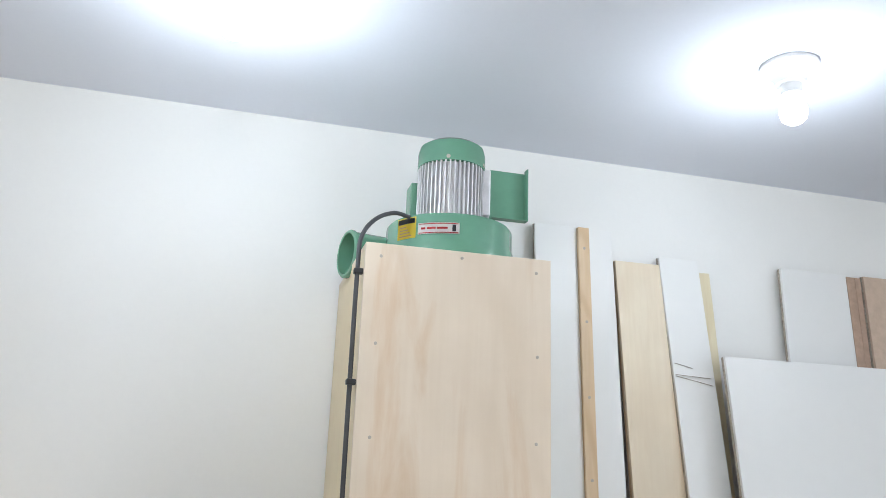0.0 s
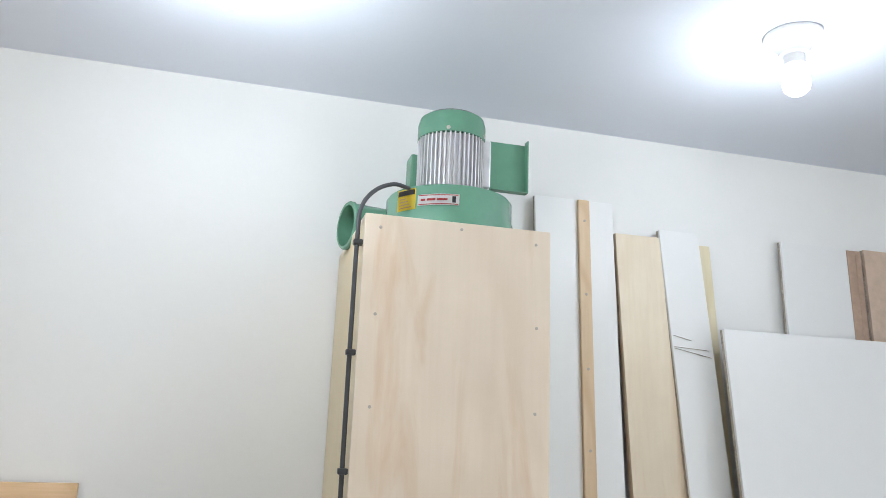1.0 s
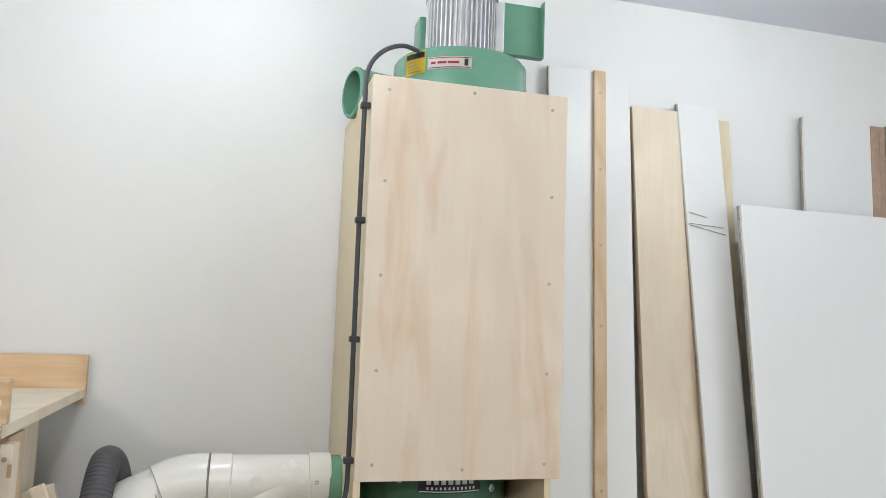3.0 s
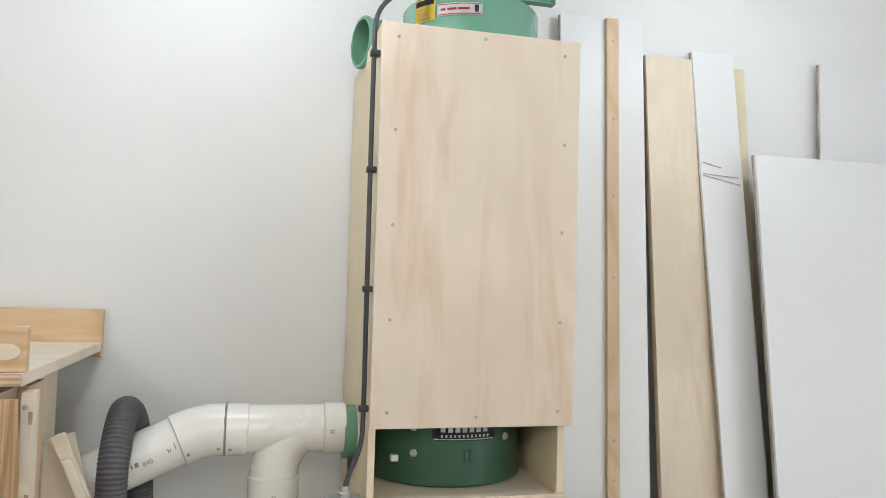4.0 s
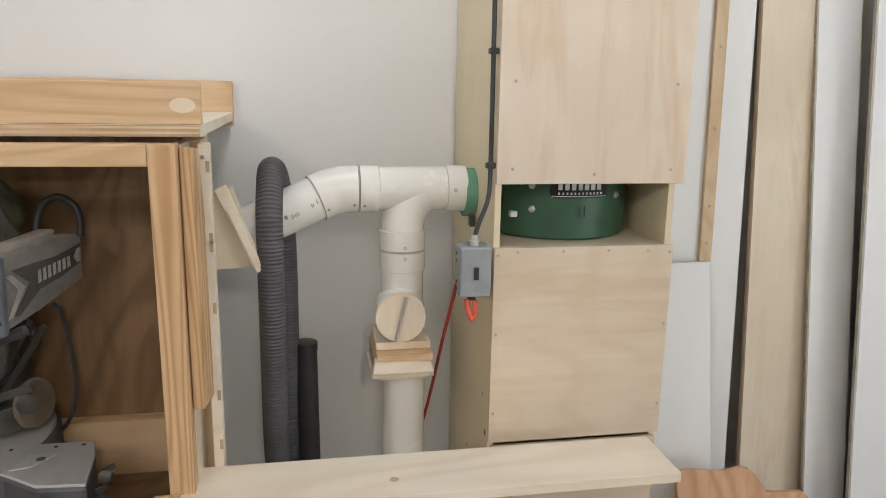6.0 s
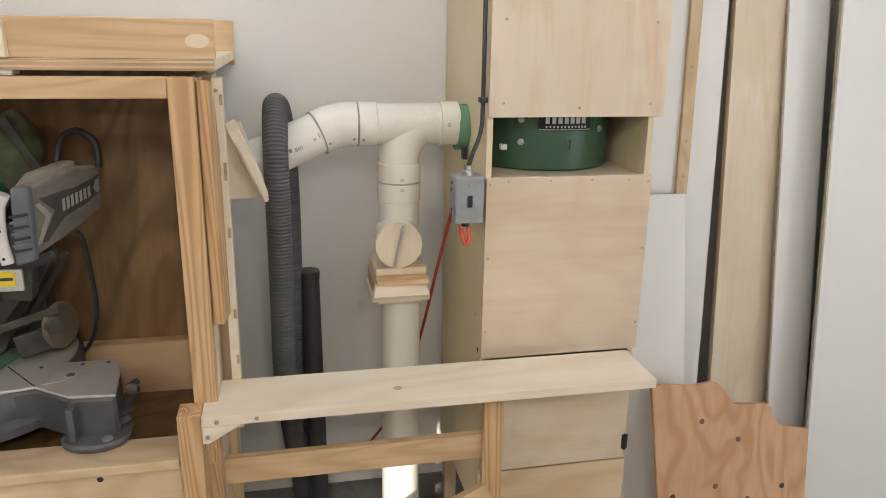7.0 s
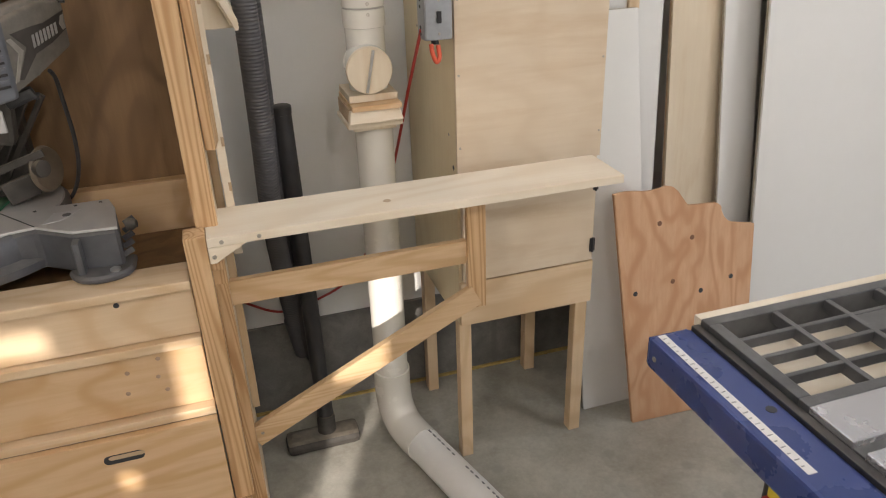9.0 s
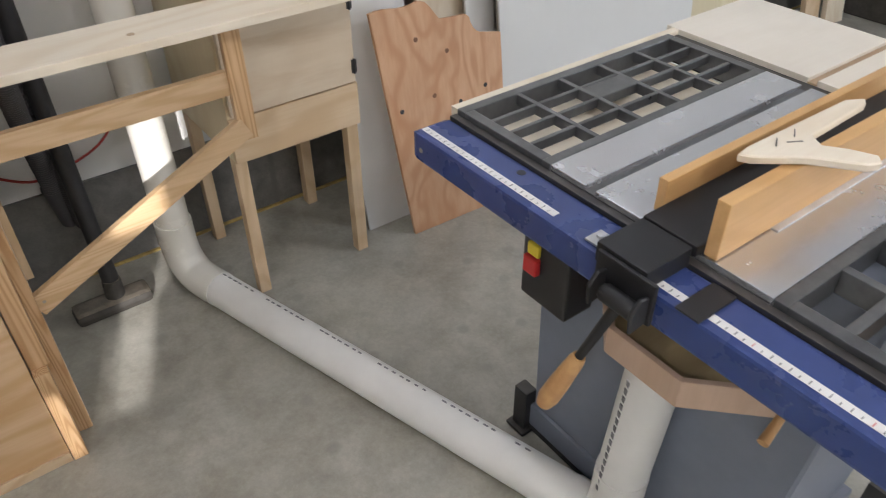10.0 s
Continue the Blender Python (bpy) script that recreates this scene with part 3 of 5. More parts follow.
def collector_tower():
    t = empty("dust_collector_tower", (W / 2, 0.2, 0), "tall plywood dust collector housing on short legs", "dust collector")
    part("upper_panel", bx(0, W, -0.012, 0, 1.50, TOP), M["birch"], t, "pale birch plywood front panel with screws")
    for x, z in ((0.033, 2.249), (0.207, 2.262), (0.376, 2.245), (0.032, 2.068), (0.379, 2.063), (0.032, 1.885), (0.377, 1.885), (0.032, 1.705), (0.377, 1.705), (0.032, 1.531), (0.376, 1.529), (0.207, 1.520)):
        screw(t, (x, -0.0121, z), r=0.0034)
    part("lower_panel", bx(0, W - 0.012, -0.012, 0, 0.93, 1.367), M["birch_figured"], t, "pale birch plywood front panel")
    for x, z in ((0.008, 1.352), (0.05, 1.358), (0.15, 1.358), (0.25, 1.358), (0.34, 1.356), (0.39, 1.352), (0.008, 1.18), (0.39, 1.19), (0.008, 1.0), (0.39, 1.0)):
        screw(t, (x, -0.0121, z), r=0.003)
    door = part("door", bx(0.008, W - 0.02, -0.018, 0, 0.625, 0.92), M["birch_figured"], t, "flush plywood access door")
    for z in (0.857, 0.672):
        part("hinge", rod((0.388, -0.021, z - 0.022), (0.388, -0.021, z + 0.022), 0.0035, seg=12, bm=bx(0.380, 0.396, -0.0205, -0.018, z - 0.02, z + 0.02, 0.0005)), M["black"], door, "dark butt hinge")
    part("apron", bx(0, W - 0.012, -0.012, 0.006, 0.485, 0.617), M["pine_x"], t)
    part("side_panel", bx(0, 0.014, 0, WALL - 0.012, 0.485, TOP - 0.014), M["pine_side"], t, "yellowish pine side board")
    part("side_panel", bx(W - 0.028, W - 0.014, 0, WALL - 0.012, 0.485, TOP - 0.014), M["pine_side"], t)
    part("top_board", bx(0, W, 0, WALL - 0.012, TOP - 0.014, TOP), M["birch_pale"], t)
    part("opening_shelf", bx(0.014, W - 0.028, 0, WALL - 0.012, 1.352, 1.365), M["birch_pale"], t)
    part("bottom_board", bx(0.014, W - 0.028, 0.006, WALL - 0.012, 0.485, 0.50), M["birch_pale"], t)
    part("back_panel", bx(0.014, W - 0.028, WALL - 0.024, WALL - 0.013, 0.50, TOP - 0.014), M["birch_pale"], t)
    for x0, x1, y0, y1 in ((0, 0.036, 0.007, 0.043), (W - 0.05, W - 0.012, 0.007, 0.043), (0, 0.036, 0.36, 0.40), (W - 0.05, W - 0.012, 0.36, 0.40)):
        part("leg", bx(x0, x1, y0, y1, 0, 0.485, 0.003), M["pine_z"], t)
    part("knot", lathe([(0.007, 0), (0.006, 0.0006), (0.0, 0.0008)], (-0.0001, 0.02, 0.94), (-1, 0, 0), 14), M["ink"], t)
    for y, z in ((0.05, 1.02), (0.20, 0.82), (0.30, 1.25)):
        screw(t, (-0.0002, y, z), (-1, 0, 0), 0.004)
    return t


collector_tower()


def separator_drum():
    cx, cy, r = 0.20, 0.225, 0.170
    t = empty("separator_drum", (cx, cy, 1.366), "dark green enamelled steel drum inside the housing opening", "dust collector")
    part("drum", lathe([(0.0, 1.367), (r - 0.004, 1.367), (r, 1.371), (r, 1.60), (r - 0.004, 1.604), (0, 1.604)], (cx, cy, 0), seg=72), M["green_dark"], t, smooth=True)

    def on_drum(x, z, proud):
        return Vector((x, cy - math.sqrt((r + proud) ** 2 - (x - cx) ** 2), z))
    for x, z in ((0.105, 1.485), (0.106, 1.433), (0.30, 1.462)):
        p = on_drum(x, z, 0)
        out = Vector((p.x - cx, p.y - cy, 0)).normalized()
        part("bolt", lathe([(0.0085, 0), (0.0085, 0.003), (0.005, 0.0045), (0.005, 0.007), (0, 0.007)], p - out * 0.0005, out, 6), M["steel"], t)
    p = on_drum(0.072, 1.418, 0)
    part("latch", bx(p.x - 0.009, p.x + 0.007, p.y - 0.012, p.y + 0.006, 1.412, 1.425, 0.002), M["white_label"], t)
    plate = bmesh.new()
    n = 14
    rows = []
    for i in range(n + 1):
        u = i / n
        x = 0.205 + (2 * u - 1) * 0.066
        lo = 1.460 + 0.004 * (1 - min(1, 12 * min(u, 1 - u)))
        hi = 1.4985 - 0.004 * (1 - min(1, 12 * min(u, 1 - u)))
        q, q2 = on_drum(x, lo, 0.0015), on_drum(x * 0.97 + 0.006, hi, 0.0015)
        rows.append((plate.verts.new(q), plate.verts.new(q2)))
    for (a, b), (c, d) in zip(rows, rows[1:]):
        plate.faces.new((a, c, d, b))
    bmesh.ops.solidify(plate, geom=plate.faces[:], thickness=0.001)
    badge = part("badge", plate, M["ink"], t, "black and silver maker's badge")
    for i in range(7):
        x = 0.160 + i * 0.0148
        p = on_drum(x, 1.484, 0.0024)
        part("badge_mark", bx(p.x - 0.0050, p.x + 0.0050, p.y - 0.0006, p.y + 0.002, 1.4775, 1.4925, 0.0012), M["silver"], badge)
    for i in range(12):
        x = 0.158 + i * 0.0088
        p = on_drum(x, 1.472, 0.0024)
        part("badge_mark", bx(p.x - 0.0018, p.x + 0.0018, p.y - 0.0005, p.y + 0.002, 1.4675, 1.4725, 0.0003), M["silver"], badge)
    part("badge_rim", tube([on_drum(0.142 + 0.126 * i / 12, 1.4638, 0.003) for i in range(13)], 0.0009, 6), M["silver"], badge)
    p = on_drum(0.212, 1.43, 0.001)
    for dz, dx in ((0.0, -0.006), (0.0, 0.006)):
        part("emboss", bx(p.x + dx - 0.0012, p.x + dx + 0.0012, p.y - 0.001, p.y + 0.003, 1.418, 1.442, 0.0004), M["green_dark"], t)
    part("emboss", rod((p.x, p.y + 0.003, 1.437), (p.x, p.y - 0.001, 1.437), 0.004, seg=12), M["green_dark"], t)
    part("inlet_collar", rod((0.02, 0.20, 1.455), (-0.026, 0.20, 1.455), 0.0555, seg=40), M["green"], t, "green sheet steel inlet collar", True)
    part("strap", bx(-0.018, -0.006, 0.145, 0.165, 1.383, 1.410, 0.002), M["black"], t)
    return t


separator_drum()


def blower():
    cx, cy = 0.232, 0.20
    t = empty("blower", (cx, cy, TOP), "green dust collector blower with finned electric motor", "blower")
    part("housing", lathe([(0, 0), (0.156, 0), (0.156, 0.044), (0.153, 0.048), (0.153, 0.098), (0.147, 0.106), (0.090, 0.108)], (cx, cy, TOP + 0.001), seg=72), M["green"], t, "glossy green enamelled fan housing", True)
    part("motor_body", lathe([(0.0715, 2.38), (0.0715, 2.550), (0, 2.550)], (cx, cy, 0), seg=48), M["alloy"], t, smooth=True)
    for i in range(44):
        a = 2 * math.pi * i / 44
        u = Vector((math.cos(a), math.sin(a), 0))
        c = Vector((cx, cy, 0))
        part("cooling_fin", beam(c + u * 0.076 + Vector((0, 0, 2.388)), c + u * 0.076 + Vector((0, 0, 2.546)), 0.014, 0.0035, u, 0.0008), M["alloy"], t)
    part("fan_cover", lathe([(0.078, 2.540), (0.0845, 2.540), (0.0845, 2.578), (0.080, 2.595), (0.067, 2.604), (0.0, 2.608)], (cx, cy, 0), seg=64), M["green"], t, "round green fan cover", True)
    for a in (-110, -35, 20):
        u = Vector((math.cos(radians(a)), math.sin(radians(a)), 0))
        screw(t, Vector((cx, cy, 2.548)) + u * 0.0845, u, 0.005)
    box = part("capacitor_bracket", bx(0.325, 0.420, 0.172, 0.175, 2.420, 2.548, 0.001), M["green"], t, "bent green sheet metal bracket")
    part("bracket_lip", bx(0.416, 0.419, 0.150, 0.172, 2.417, 2.554, 0.001), M["green"], box)
    part("bracket_lip", bx(0.325, 0.416, 0.150, 0.172, 2.417, 2.420, 0.001), M["green"], box)
    part("terminal_box", bx(0.300, 0.326, 0.165, 0.235, 2.425, 2.545, 0.004), M["alloy"], t)
    part("junction_box", bx(0.137, 0.170, 0.225, 0.285, 2.385, 2.510, 0.006), M["green"], t)
    out = part("outlet_duct", bx(0.03, 0.20, 0.24, 0.37, TOP + 0.010, TOP + 0.088, 0.008), M["green"], t, "green outlet duct")
    face, back = Vector((-0.012, 0.235, TOP + 0.034)), Vector((0.965, 0.26, 0))
    part("outlet_collar", lathe([(0.050, 0.0), (0.056, 0.0), (0.059, 0.003), (0.059, 0.010), (0.056, 0.014), (0.056, 0.10), (0.050, 0.10), (0.050, 0.0)], face, back, 48, caps=False), M["green"], out, "open green outlet collar", True)
    # dark disc paints the shade inside the open collar
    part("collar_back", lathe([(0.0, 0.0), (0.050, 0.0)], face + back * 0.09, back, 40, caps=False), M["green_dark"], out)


    def on(a, z, proud):
        return Vector((cx + (0.153 + proud) * math.cos(radians(a)), cy + (0.153 + proud) * math.sin(radians(a)), z))

    def sticker(name, a0, a1, z0, z1, mat, proud, parent, label=""):
        bm = bmesh.new()
        cols = [(bm.verts.new(on(a0 + (a1 - a0) * i / 8, z0, proud)), bm.verts.new(on(a0 + (a1 - a0) * i / 8, z1, proud))) for i in range(9)]
        for (a, b), (c, d) in zip(cols, cols[1:]):
            bm.faces.new((a, c, d, b))
        bmesh.ops.solidify(bm, geom=bm.faces[:], thickness=-0.0004)
        return part(name, bm, M[mat], parent, label)
    y = sticker("warning_label", 205, 226, TOP + 0.050, TOP + 0.100, "yellow", 0.001, t, "yellow warning label")
    sticker("label_bar", 206, 225, TOP + 0.085, TOP + 0.097, "ink", 0.0018, y)
    for k in range(4):
        sticker("label_bar", 208, 222 - 2 * k, TOP + 0.055 + 0.007 * k, TOP + 0.0575 + 0.007 * k, "edge", 0.0018, y)
    w = sticker("name_label", 228, 264, TOP + 0.056, TOP + 0.082, "white_label", 0.001, t, "white label with red border")
    sticker("label_bar", 229, 263, TOP + 0.0575, TOP + 0.0595, "red_ink", 0.0018, w)
    sticker("label_bar", 229, 263, TOP + 0.0785, TOP + 0.0805, "red_ink", 0.0018, w)
    for a0, a1 in ((231, 235), (236.5, 244), (245, 254)):
        sticker("label_bar", a0, a1, TOP + 0.0665, TOP + 0.0715, "red_ink", 0.0018, w)
    sticker("label_bar", 258, 261, TOP + 0.062, TOP + 0.077, "ink", 0.0018, w)
    return t


blower()


def power_cord():
    t = empty("power_cord", (-0.012, 0.0, 1.38), "black motor cord clipped to the housing edge", "cord")
    path = smooth_path([(0.11, 0.095, 2.375), (0.07, 0.075, 2.374), (0.025, 0.045, 2.345), (-0.006, 0.02, 2.295), (-0.012, 0.004, 2.216), (-0.012, 0.004, 1.99), (-0.011, 0.004, 1.76), (-0.010, 0.004, 1.537), (-0.014, 0.0, 1.47), (-0.033, -0.006, 1.42), (-0.042, -0.004, 1.388)], 8)
    part("cable", tube(path, 0.0048, 12), M["cord"], t, smooth=True)
    for z in (2.216, 1.99, 1.762, 1.537):
        part("clip", bx(-0.020, -0.0005, -0.005, 0.013, z - 0.006, z + 0.006, 0.003), M["black"], t)
    return t


power_cord()


def switch_box():
    t = empty("switch_box", (-0.034, 0, 1.255), "grey metal switch box fixed beside the housing", "switch")
    part("body", bx(-0.068, -0.001, -0.03, 0.03, 1.257, 1.362, 0.006), M["box_grey"], t)
    c = part("cover", bx(-0.0655, -0.0035, -0.0335, -0.0302, 1.2595, 1.3595, 0.0015), M["box_grey"], t)
    part("toggle", bx(-0.0395, -0.0295, -0.0385, -0.0337, 1.296, 1.322, 0.001), M["black"], c, "black toggle switch")
    for z in (1.2725, 1.345):
        screw(c, (-0.0345, -0.0336, z), r=0.003)
    for z in (1.27, 1.285, 1.33, 1.345):
        part("knockout", rod((-0.068, 0.0, z), (-0.0695, 0.0, z), 0.004, seg=12), M["black"], t)
    part("connector", lathe([(0.012, 1.362), (0.012, 1.372), (0.009, 1.374), (0.009, 1.384), (0.0, 1.384)], (-0.034, -0.002, 0), seg=12), M["steel"], t, smooth=True)
    part("connector", lathe([(0.0, 1.245), (0.009, 1.245), (0.009, 1.2565)], (-0.036, -0.002, 0), seg=12), M["black"], t)
    return t


switch_box().location += Vector((-0.008, 0.0, 0.012))
cordset = empty("extension_cord", (-0.05, 0.05, 0.7), "red extension cord hanging behind the switch box", "cord")
part("plug_loop", tube(smooth_path([(-0.054, -0.004, 1.258), (-0.052, -0.006, 1.237), (-0.044, -0.008, 1.217), (-0.036, -0.008, 1.227), (-0.038, -0.006, 1.255)], 8), 0.0055, 12), M["orange"], cordset, "bright orange-red cord loop", True)
part("cable", tube(smooth_path([(-0.076, 0.0, 1.290), (-0.0775, 0.06, 1.213), (-0.080, 0.14, 1.107), (-0.083, 0.22, 0.991), (-0.092, 0.29, 0.870), (-0.13, 0.36, 0.66), (-0.23, 0.40, 0.481), (-0.33, 0.405, 0.421), (-0.46, 0.405, 0.397), (-0.58, 0.405, 0.462)], 8), 0.004, 10), M["red_cord"], cordset, smooth=True)


# ---- boards leaning on the wall ----
def leaning_board(name, label, x0, x1, top, foot_y, thick, face, edge="chip", top_y=None, bottom=0.0, shift=0.0, category="board"):
    """An upright board whose head rests on the wall and whose foot stands off it; shift: how far its head lies to the side."""
    ty = WALL - 0.004 if top_y is None else top_y
    lean = (ty - foot_y) / top

    def xf(bm):
        for v in bm.verts:
            f = v.co.z / top
            v.co.y += foot_y + lean * v.co.z - thick
            v.co.x += shift * f
        return bm
    t = empty(name, ((x0 + x1) / 2, foot_y, bottom), label, category, "boards leaning on the wall")
    part("face", xf(bx(x0 + 0.0005, x1 - 0.0005, 0, thick * 0.5, bottom, top, 0.0008)), M[face], t)
    part("core", xf(bx(x0, x1, thick * 0.5, thick, bottom, top - 0.0005, 0)), M[edge], t)
    return t, lean


leaning_board("melamine_board", "tall white melamine board leaning on the wall", 0.556, 0.798, 2.505, 0.30, 0.016, "melamine", shift=-0.016, top_y=0.43)
strip = empty("pine_strip", (0.68, 0.30, 1.24), "narrow pine strip screwed to a white board", "strip", "boards leaning on the wall")
part("lath", beam((0.681, 0.3415, 1.238), (0.686, 0.407, 2.503), 0.034, 0.013, (1, 0, 0), 0.001), M["pine_z"], strip)
for z in (2.44, 2.225, 2.018, 1.805, 1.595, 1.39, 1.29):
    f = (z - 1.238) / 1.265
    screw(strip, (0.681 + 0.005 * f, 0.3415 + 0.0655 * f - 0.0068, z), r=0.004)
leaning_board("short_melamine_board", "short white melamine board leaning on the wall", 0.455, 0.690, 1.246, 0.10, 0.016, "melamine", top_y=0.318, shift=-0.016)
leaning_board("plywood_board", "long pale plywood board leaning on the wall", 0.845, 1.060, 2.418, 0.28, 0.018, "birch_pale", "edge", top_y=0.428, shift=-0.056)
leaning_board("narrow_melamine_board", "narrow scratched white board leaning on the wall", 1.035, 1.165, 2.441, 0.22, 0.016, "melamine", top_y=0.424, shift=-0.105)
leaning_board("thin_plywood_strip", "thin yellow plywood strip behind a white board", 1.090, 1.165, 2.413, 0.30, 0.012, "osb", "edge", top_y=0.440, shift=-0.053)
leaning_board("melamine_sheet", "large white melamine sheet leaning on the wall", 1.100, 2.19, 2.146, 0.13, 0.018, "melamine", top_y=0.331, shift=-0.034)
leaning_board("white_shelf_board", "white shelf board standing behind a large sheet", 1.356, 1.597, 2.450, 0.37, 0.018, "melamine", top_y=0.430)
leaning_board("hardboard_strip", "brown hardboard strip standing behind a large sheet", 1.600, 1.632, 2.447, 0.38, 0.018, "brown_board", "brown_board", top_y=0.432)
leaning_board("brown_strip", "brown hardboard strip standing behind a large sheet", 1.638, 1.660, 2.449, 0.39, 0.012, "brown_board", "brown_board", top_y=0.432)
leaning_board("tan_panel", "tan hardboard panel standing behind a large sheet", 1.668, 2.30, 2.455, 0.36, 0.016, "tan_board", "chip", top_y=0.432)
for k, (x0, z0, dx, dz) in enumerate(((0.950, 2.128, 0.055, -0.012), (0.950, 2.096, 0.11, -0.006), (0.950, 2.092, 0.115, -0.022))):
    ys = 0.3795 + (z0 - 2.128) * 0.0836
    a, b = Vector((x0, ys, z0)), Vector((x0 + dx, ys + dz * 0.0836, z0 + dz))
    m = tagged(part("scratch", beam(a, b, 0.0011, 0.003, (0, 0, 1), 0), M["chip"]), "thin brown scratch across a white board", "scratch")

# shaped offcut in front of the boards
ply = empty("plywood_offcut", (0.72, 0.0, 0), "knotty fir plywood offcut with a wavy sawn top", "board")
edge_pts = [(0.0, 0.768)] + [(0.025 * i, 0.768 + 0.004 * math.sin(i)) for i in range(1, 6)]
edge_pts += [(0.172 + 0.045 * math.sin(radians(a)), 0.732 + 0.040 * math.cos(radians(a))) for a in (-30, 0, 30, 60)]
edge_pts += [(0.245, 0.704), (0.285, 0.700), (0.345, 0.698)]
edge_pts += [(0.415 - 0.055 * math.cos(radians(a)), 0.692 - 0.066 * math.sin(radians(a))) for a in (5, 20, 40, 60, 80)]
edge_pts += [(0.482, 0.612)]
outline = [(0.062, 0), (0.475, 0.0)] + edge_pts[::-1]
pm = pose(0.508, -0.018, 0.0, 81.0, 0, -2)
part("sheet", prism(outline, 0.014, pm), M["fir_ply"], ply)
for u, v in ((0.070, 0.447), (0.198, 0.467), (0.298, 0.420), (0.405, 0.450), (0.150, 0.66), (0.262, 0.60)):
    p = pm @ Vector((u, v, 0.0141))
    part("knot", lathe([(0.008, 0), (0.007, 0.0006), (0, 0.0008)], p, pm.to_3x3() @ Vector((0, 0, 1)), 14), M["knot"] if v > 0.46 else M["ink"], ply)


# ---- white pipework ----
def pipework():
    t = empty("dust_pipe", (-0.165, 0.2, 1.02), "white plastic dust pipe with tee and couplings", "pipe")
    r, hr, y, zt = 0.0495, 0.0530, 0.20, 1.464
    part("tee", rod((-0.260, y, zt), (-0.024, y, zt), r, seg=48), M["pvc"], t, smooth=True)
    part("hub", lathe([(r, 0), (hr, 0.0015), (hr, 0.044), (hr - 0.002, 0.046), (r - 0.004, 0.046)], (-0.068, y, zt), (1, 0, 0)), M["pvc"], t, smooth=True)
    part("hub", lathe([(r, 0), (hr, 0.0015), (hr, 0.042), (r, 0.0445)], (-0.264, y, zt), (1, 0, 0)), M["pvc"], t, smooth=True)
    part("mould_mark", lathe([(0.012, 0), (0.012, 0.0015), (0, 0.0018)], (-0.172, y - r + 0.0005, zt + 0.004), (0, -1, 0), 20), M["pvc"], t, smooth=True)
    sweep = bend((-0.065, y, 1.375), (-1, 0, 0), (0, 0, 1), 0.100, 12, 62)
    part("sweep", tube([Vector((-0.165, y, 1.36))] + sweep, r, 40), M["pvc"], t, smooth=True)
    for z0, z1 in ((1.277, 1.3225), (1.3255, 1.371)):
        part("coupling", lathe([(r, z0), (hr, z0 + 0.0015), (hr, z1 - 0.0015), (r, z1)], (-0.165, y, 0)), M["pvc"], t, smooth=True)
    part("seam", lathe([(r - 0.001, 1.322), (r + 0.0012, 1.322), (r + 0.0012, 1.326), (r - 0.001, 1.326)], (-0.165, y, 0)), M["pvc_gap"], t)
    for z in (1.336, 1.311):
        screw(t, (-0.165, y - hr + 0.0008, z), r=0.004)
    part("drop_pipe", rod((-0.165, y, 1.28), (-0.165, y, 1.110), r, seg=48), M["pvc"], t, smooth=True)
    # 22 degree elbow and the branch that falls away to the hose end
    d = Vector((-0.905, -0.20, -0.375)).normalized()
    knee = Vector((-0.315, y, zt - 0.001))
    joint = knee + d * 0.048
    part("elbow", tube([Vector((-0.267, y, zt)), Vector((-0.285, y, zt)), Vector((-0.300, y - 0.001, zt - 0.001)), knee + d * 0.002 + Vector((0.001, 0, -0.003)), knee + d * 0.02, joint], hr, 40), M["pvc"], t, smooth=True)
    part("branch_pipe", rod(joint - d * 0.02, joint + d * 0.185, r, seg=48), M["pvc"], t, smooth=True)
    part("seam", lathe([(hr - 0.003, -0.001), (hr + 0.0004, -0.001), (hr + 0.0004, 0.0012), (r, 0.0012)], joint, d), M["pvc_gap"], t)
    part("seam", lathe([(hr - 0.003, 0), (hr + 0.0004, 0.0), (hr + 0.0004, 0.0018), (hr - 0.003, 0.0018)], (-0.2662, y, zt), (1, 0, 0)), M["pvc_gap"], t)
    for x, z in ((-0.276, 1.434), (-0.254, 1.432)):
        screw(t, (x, y - 0.0435, z), (0, -0.82, -0.57), 0.0035)
    side_n = (Vector((0, -1, 0)) - d * Vector((0, -1, 0)).dot(d)).normalized()
    low_n = d.cross(side_n).normalized()
    if low_n.z > 0:
        low_n = -low_n
    screw(t, joint - d * 0.008 + (side_n * 0.85 + low_n * 0.53) * (hr - 0.0005), side_n * 0.85 + low_n * 0.53, 0.0035)
    screw(t, (-0.052, y - hr + 0.0008, zt + 0.002), r=0.0045)
    # printed line along the branch
    mark = part("pipe_print", beam(joint + d * 0.008 + side_n * (r + 0.0002), joint + d * 0.010 + side_n * (r + 0.0002), 0.012, 0.0008, low_n, 0), M["print_grey"], t, "faint printed marks")
    for k, (u, lng, hi) in enumerate(((0.018, 0.002, 0.005), (0.022, 0.002, 0.008), (0.080, 0.007, 0.009), (0.091, 0.003, 0.008))):
        q = joint + d * u + side_n * (r + 0.0002) + low_n * 0.004
        part("print_mark", beam(q, q + d * lng, hi, 0.0008, low_n, 0), M["print_grey"], mark)
    fig = part("pipe_figures", letters("840", 0.013), M["print_grey"], t, "small printed number 840")
    fig.matrix_local = Matrix.Translation(joint + d * 0.066 + side_n * (r + 0.0004) + low_n * 0.008 - t.location) @ Matrix((-d, -low_n, side_n)).transposed().to_4x4()
    stub = part("cleanout", rod((-0.170, y, 1.188), (-0.177, 0.125, 1.185), 0.0560, seg=48), M["pvc"], t, smooth=True)
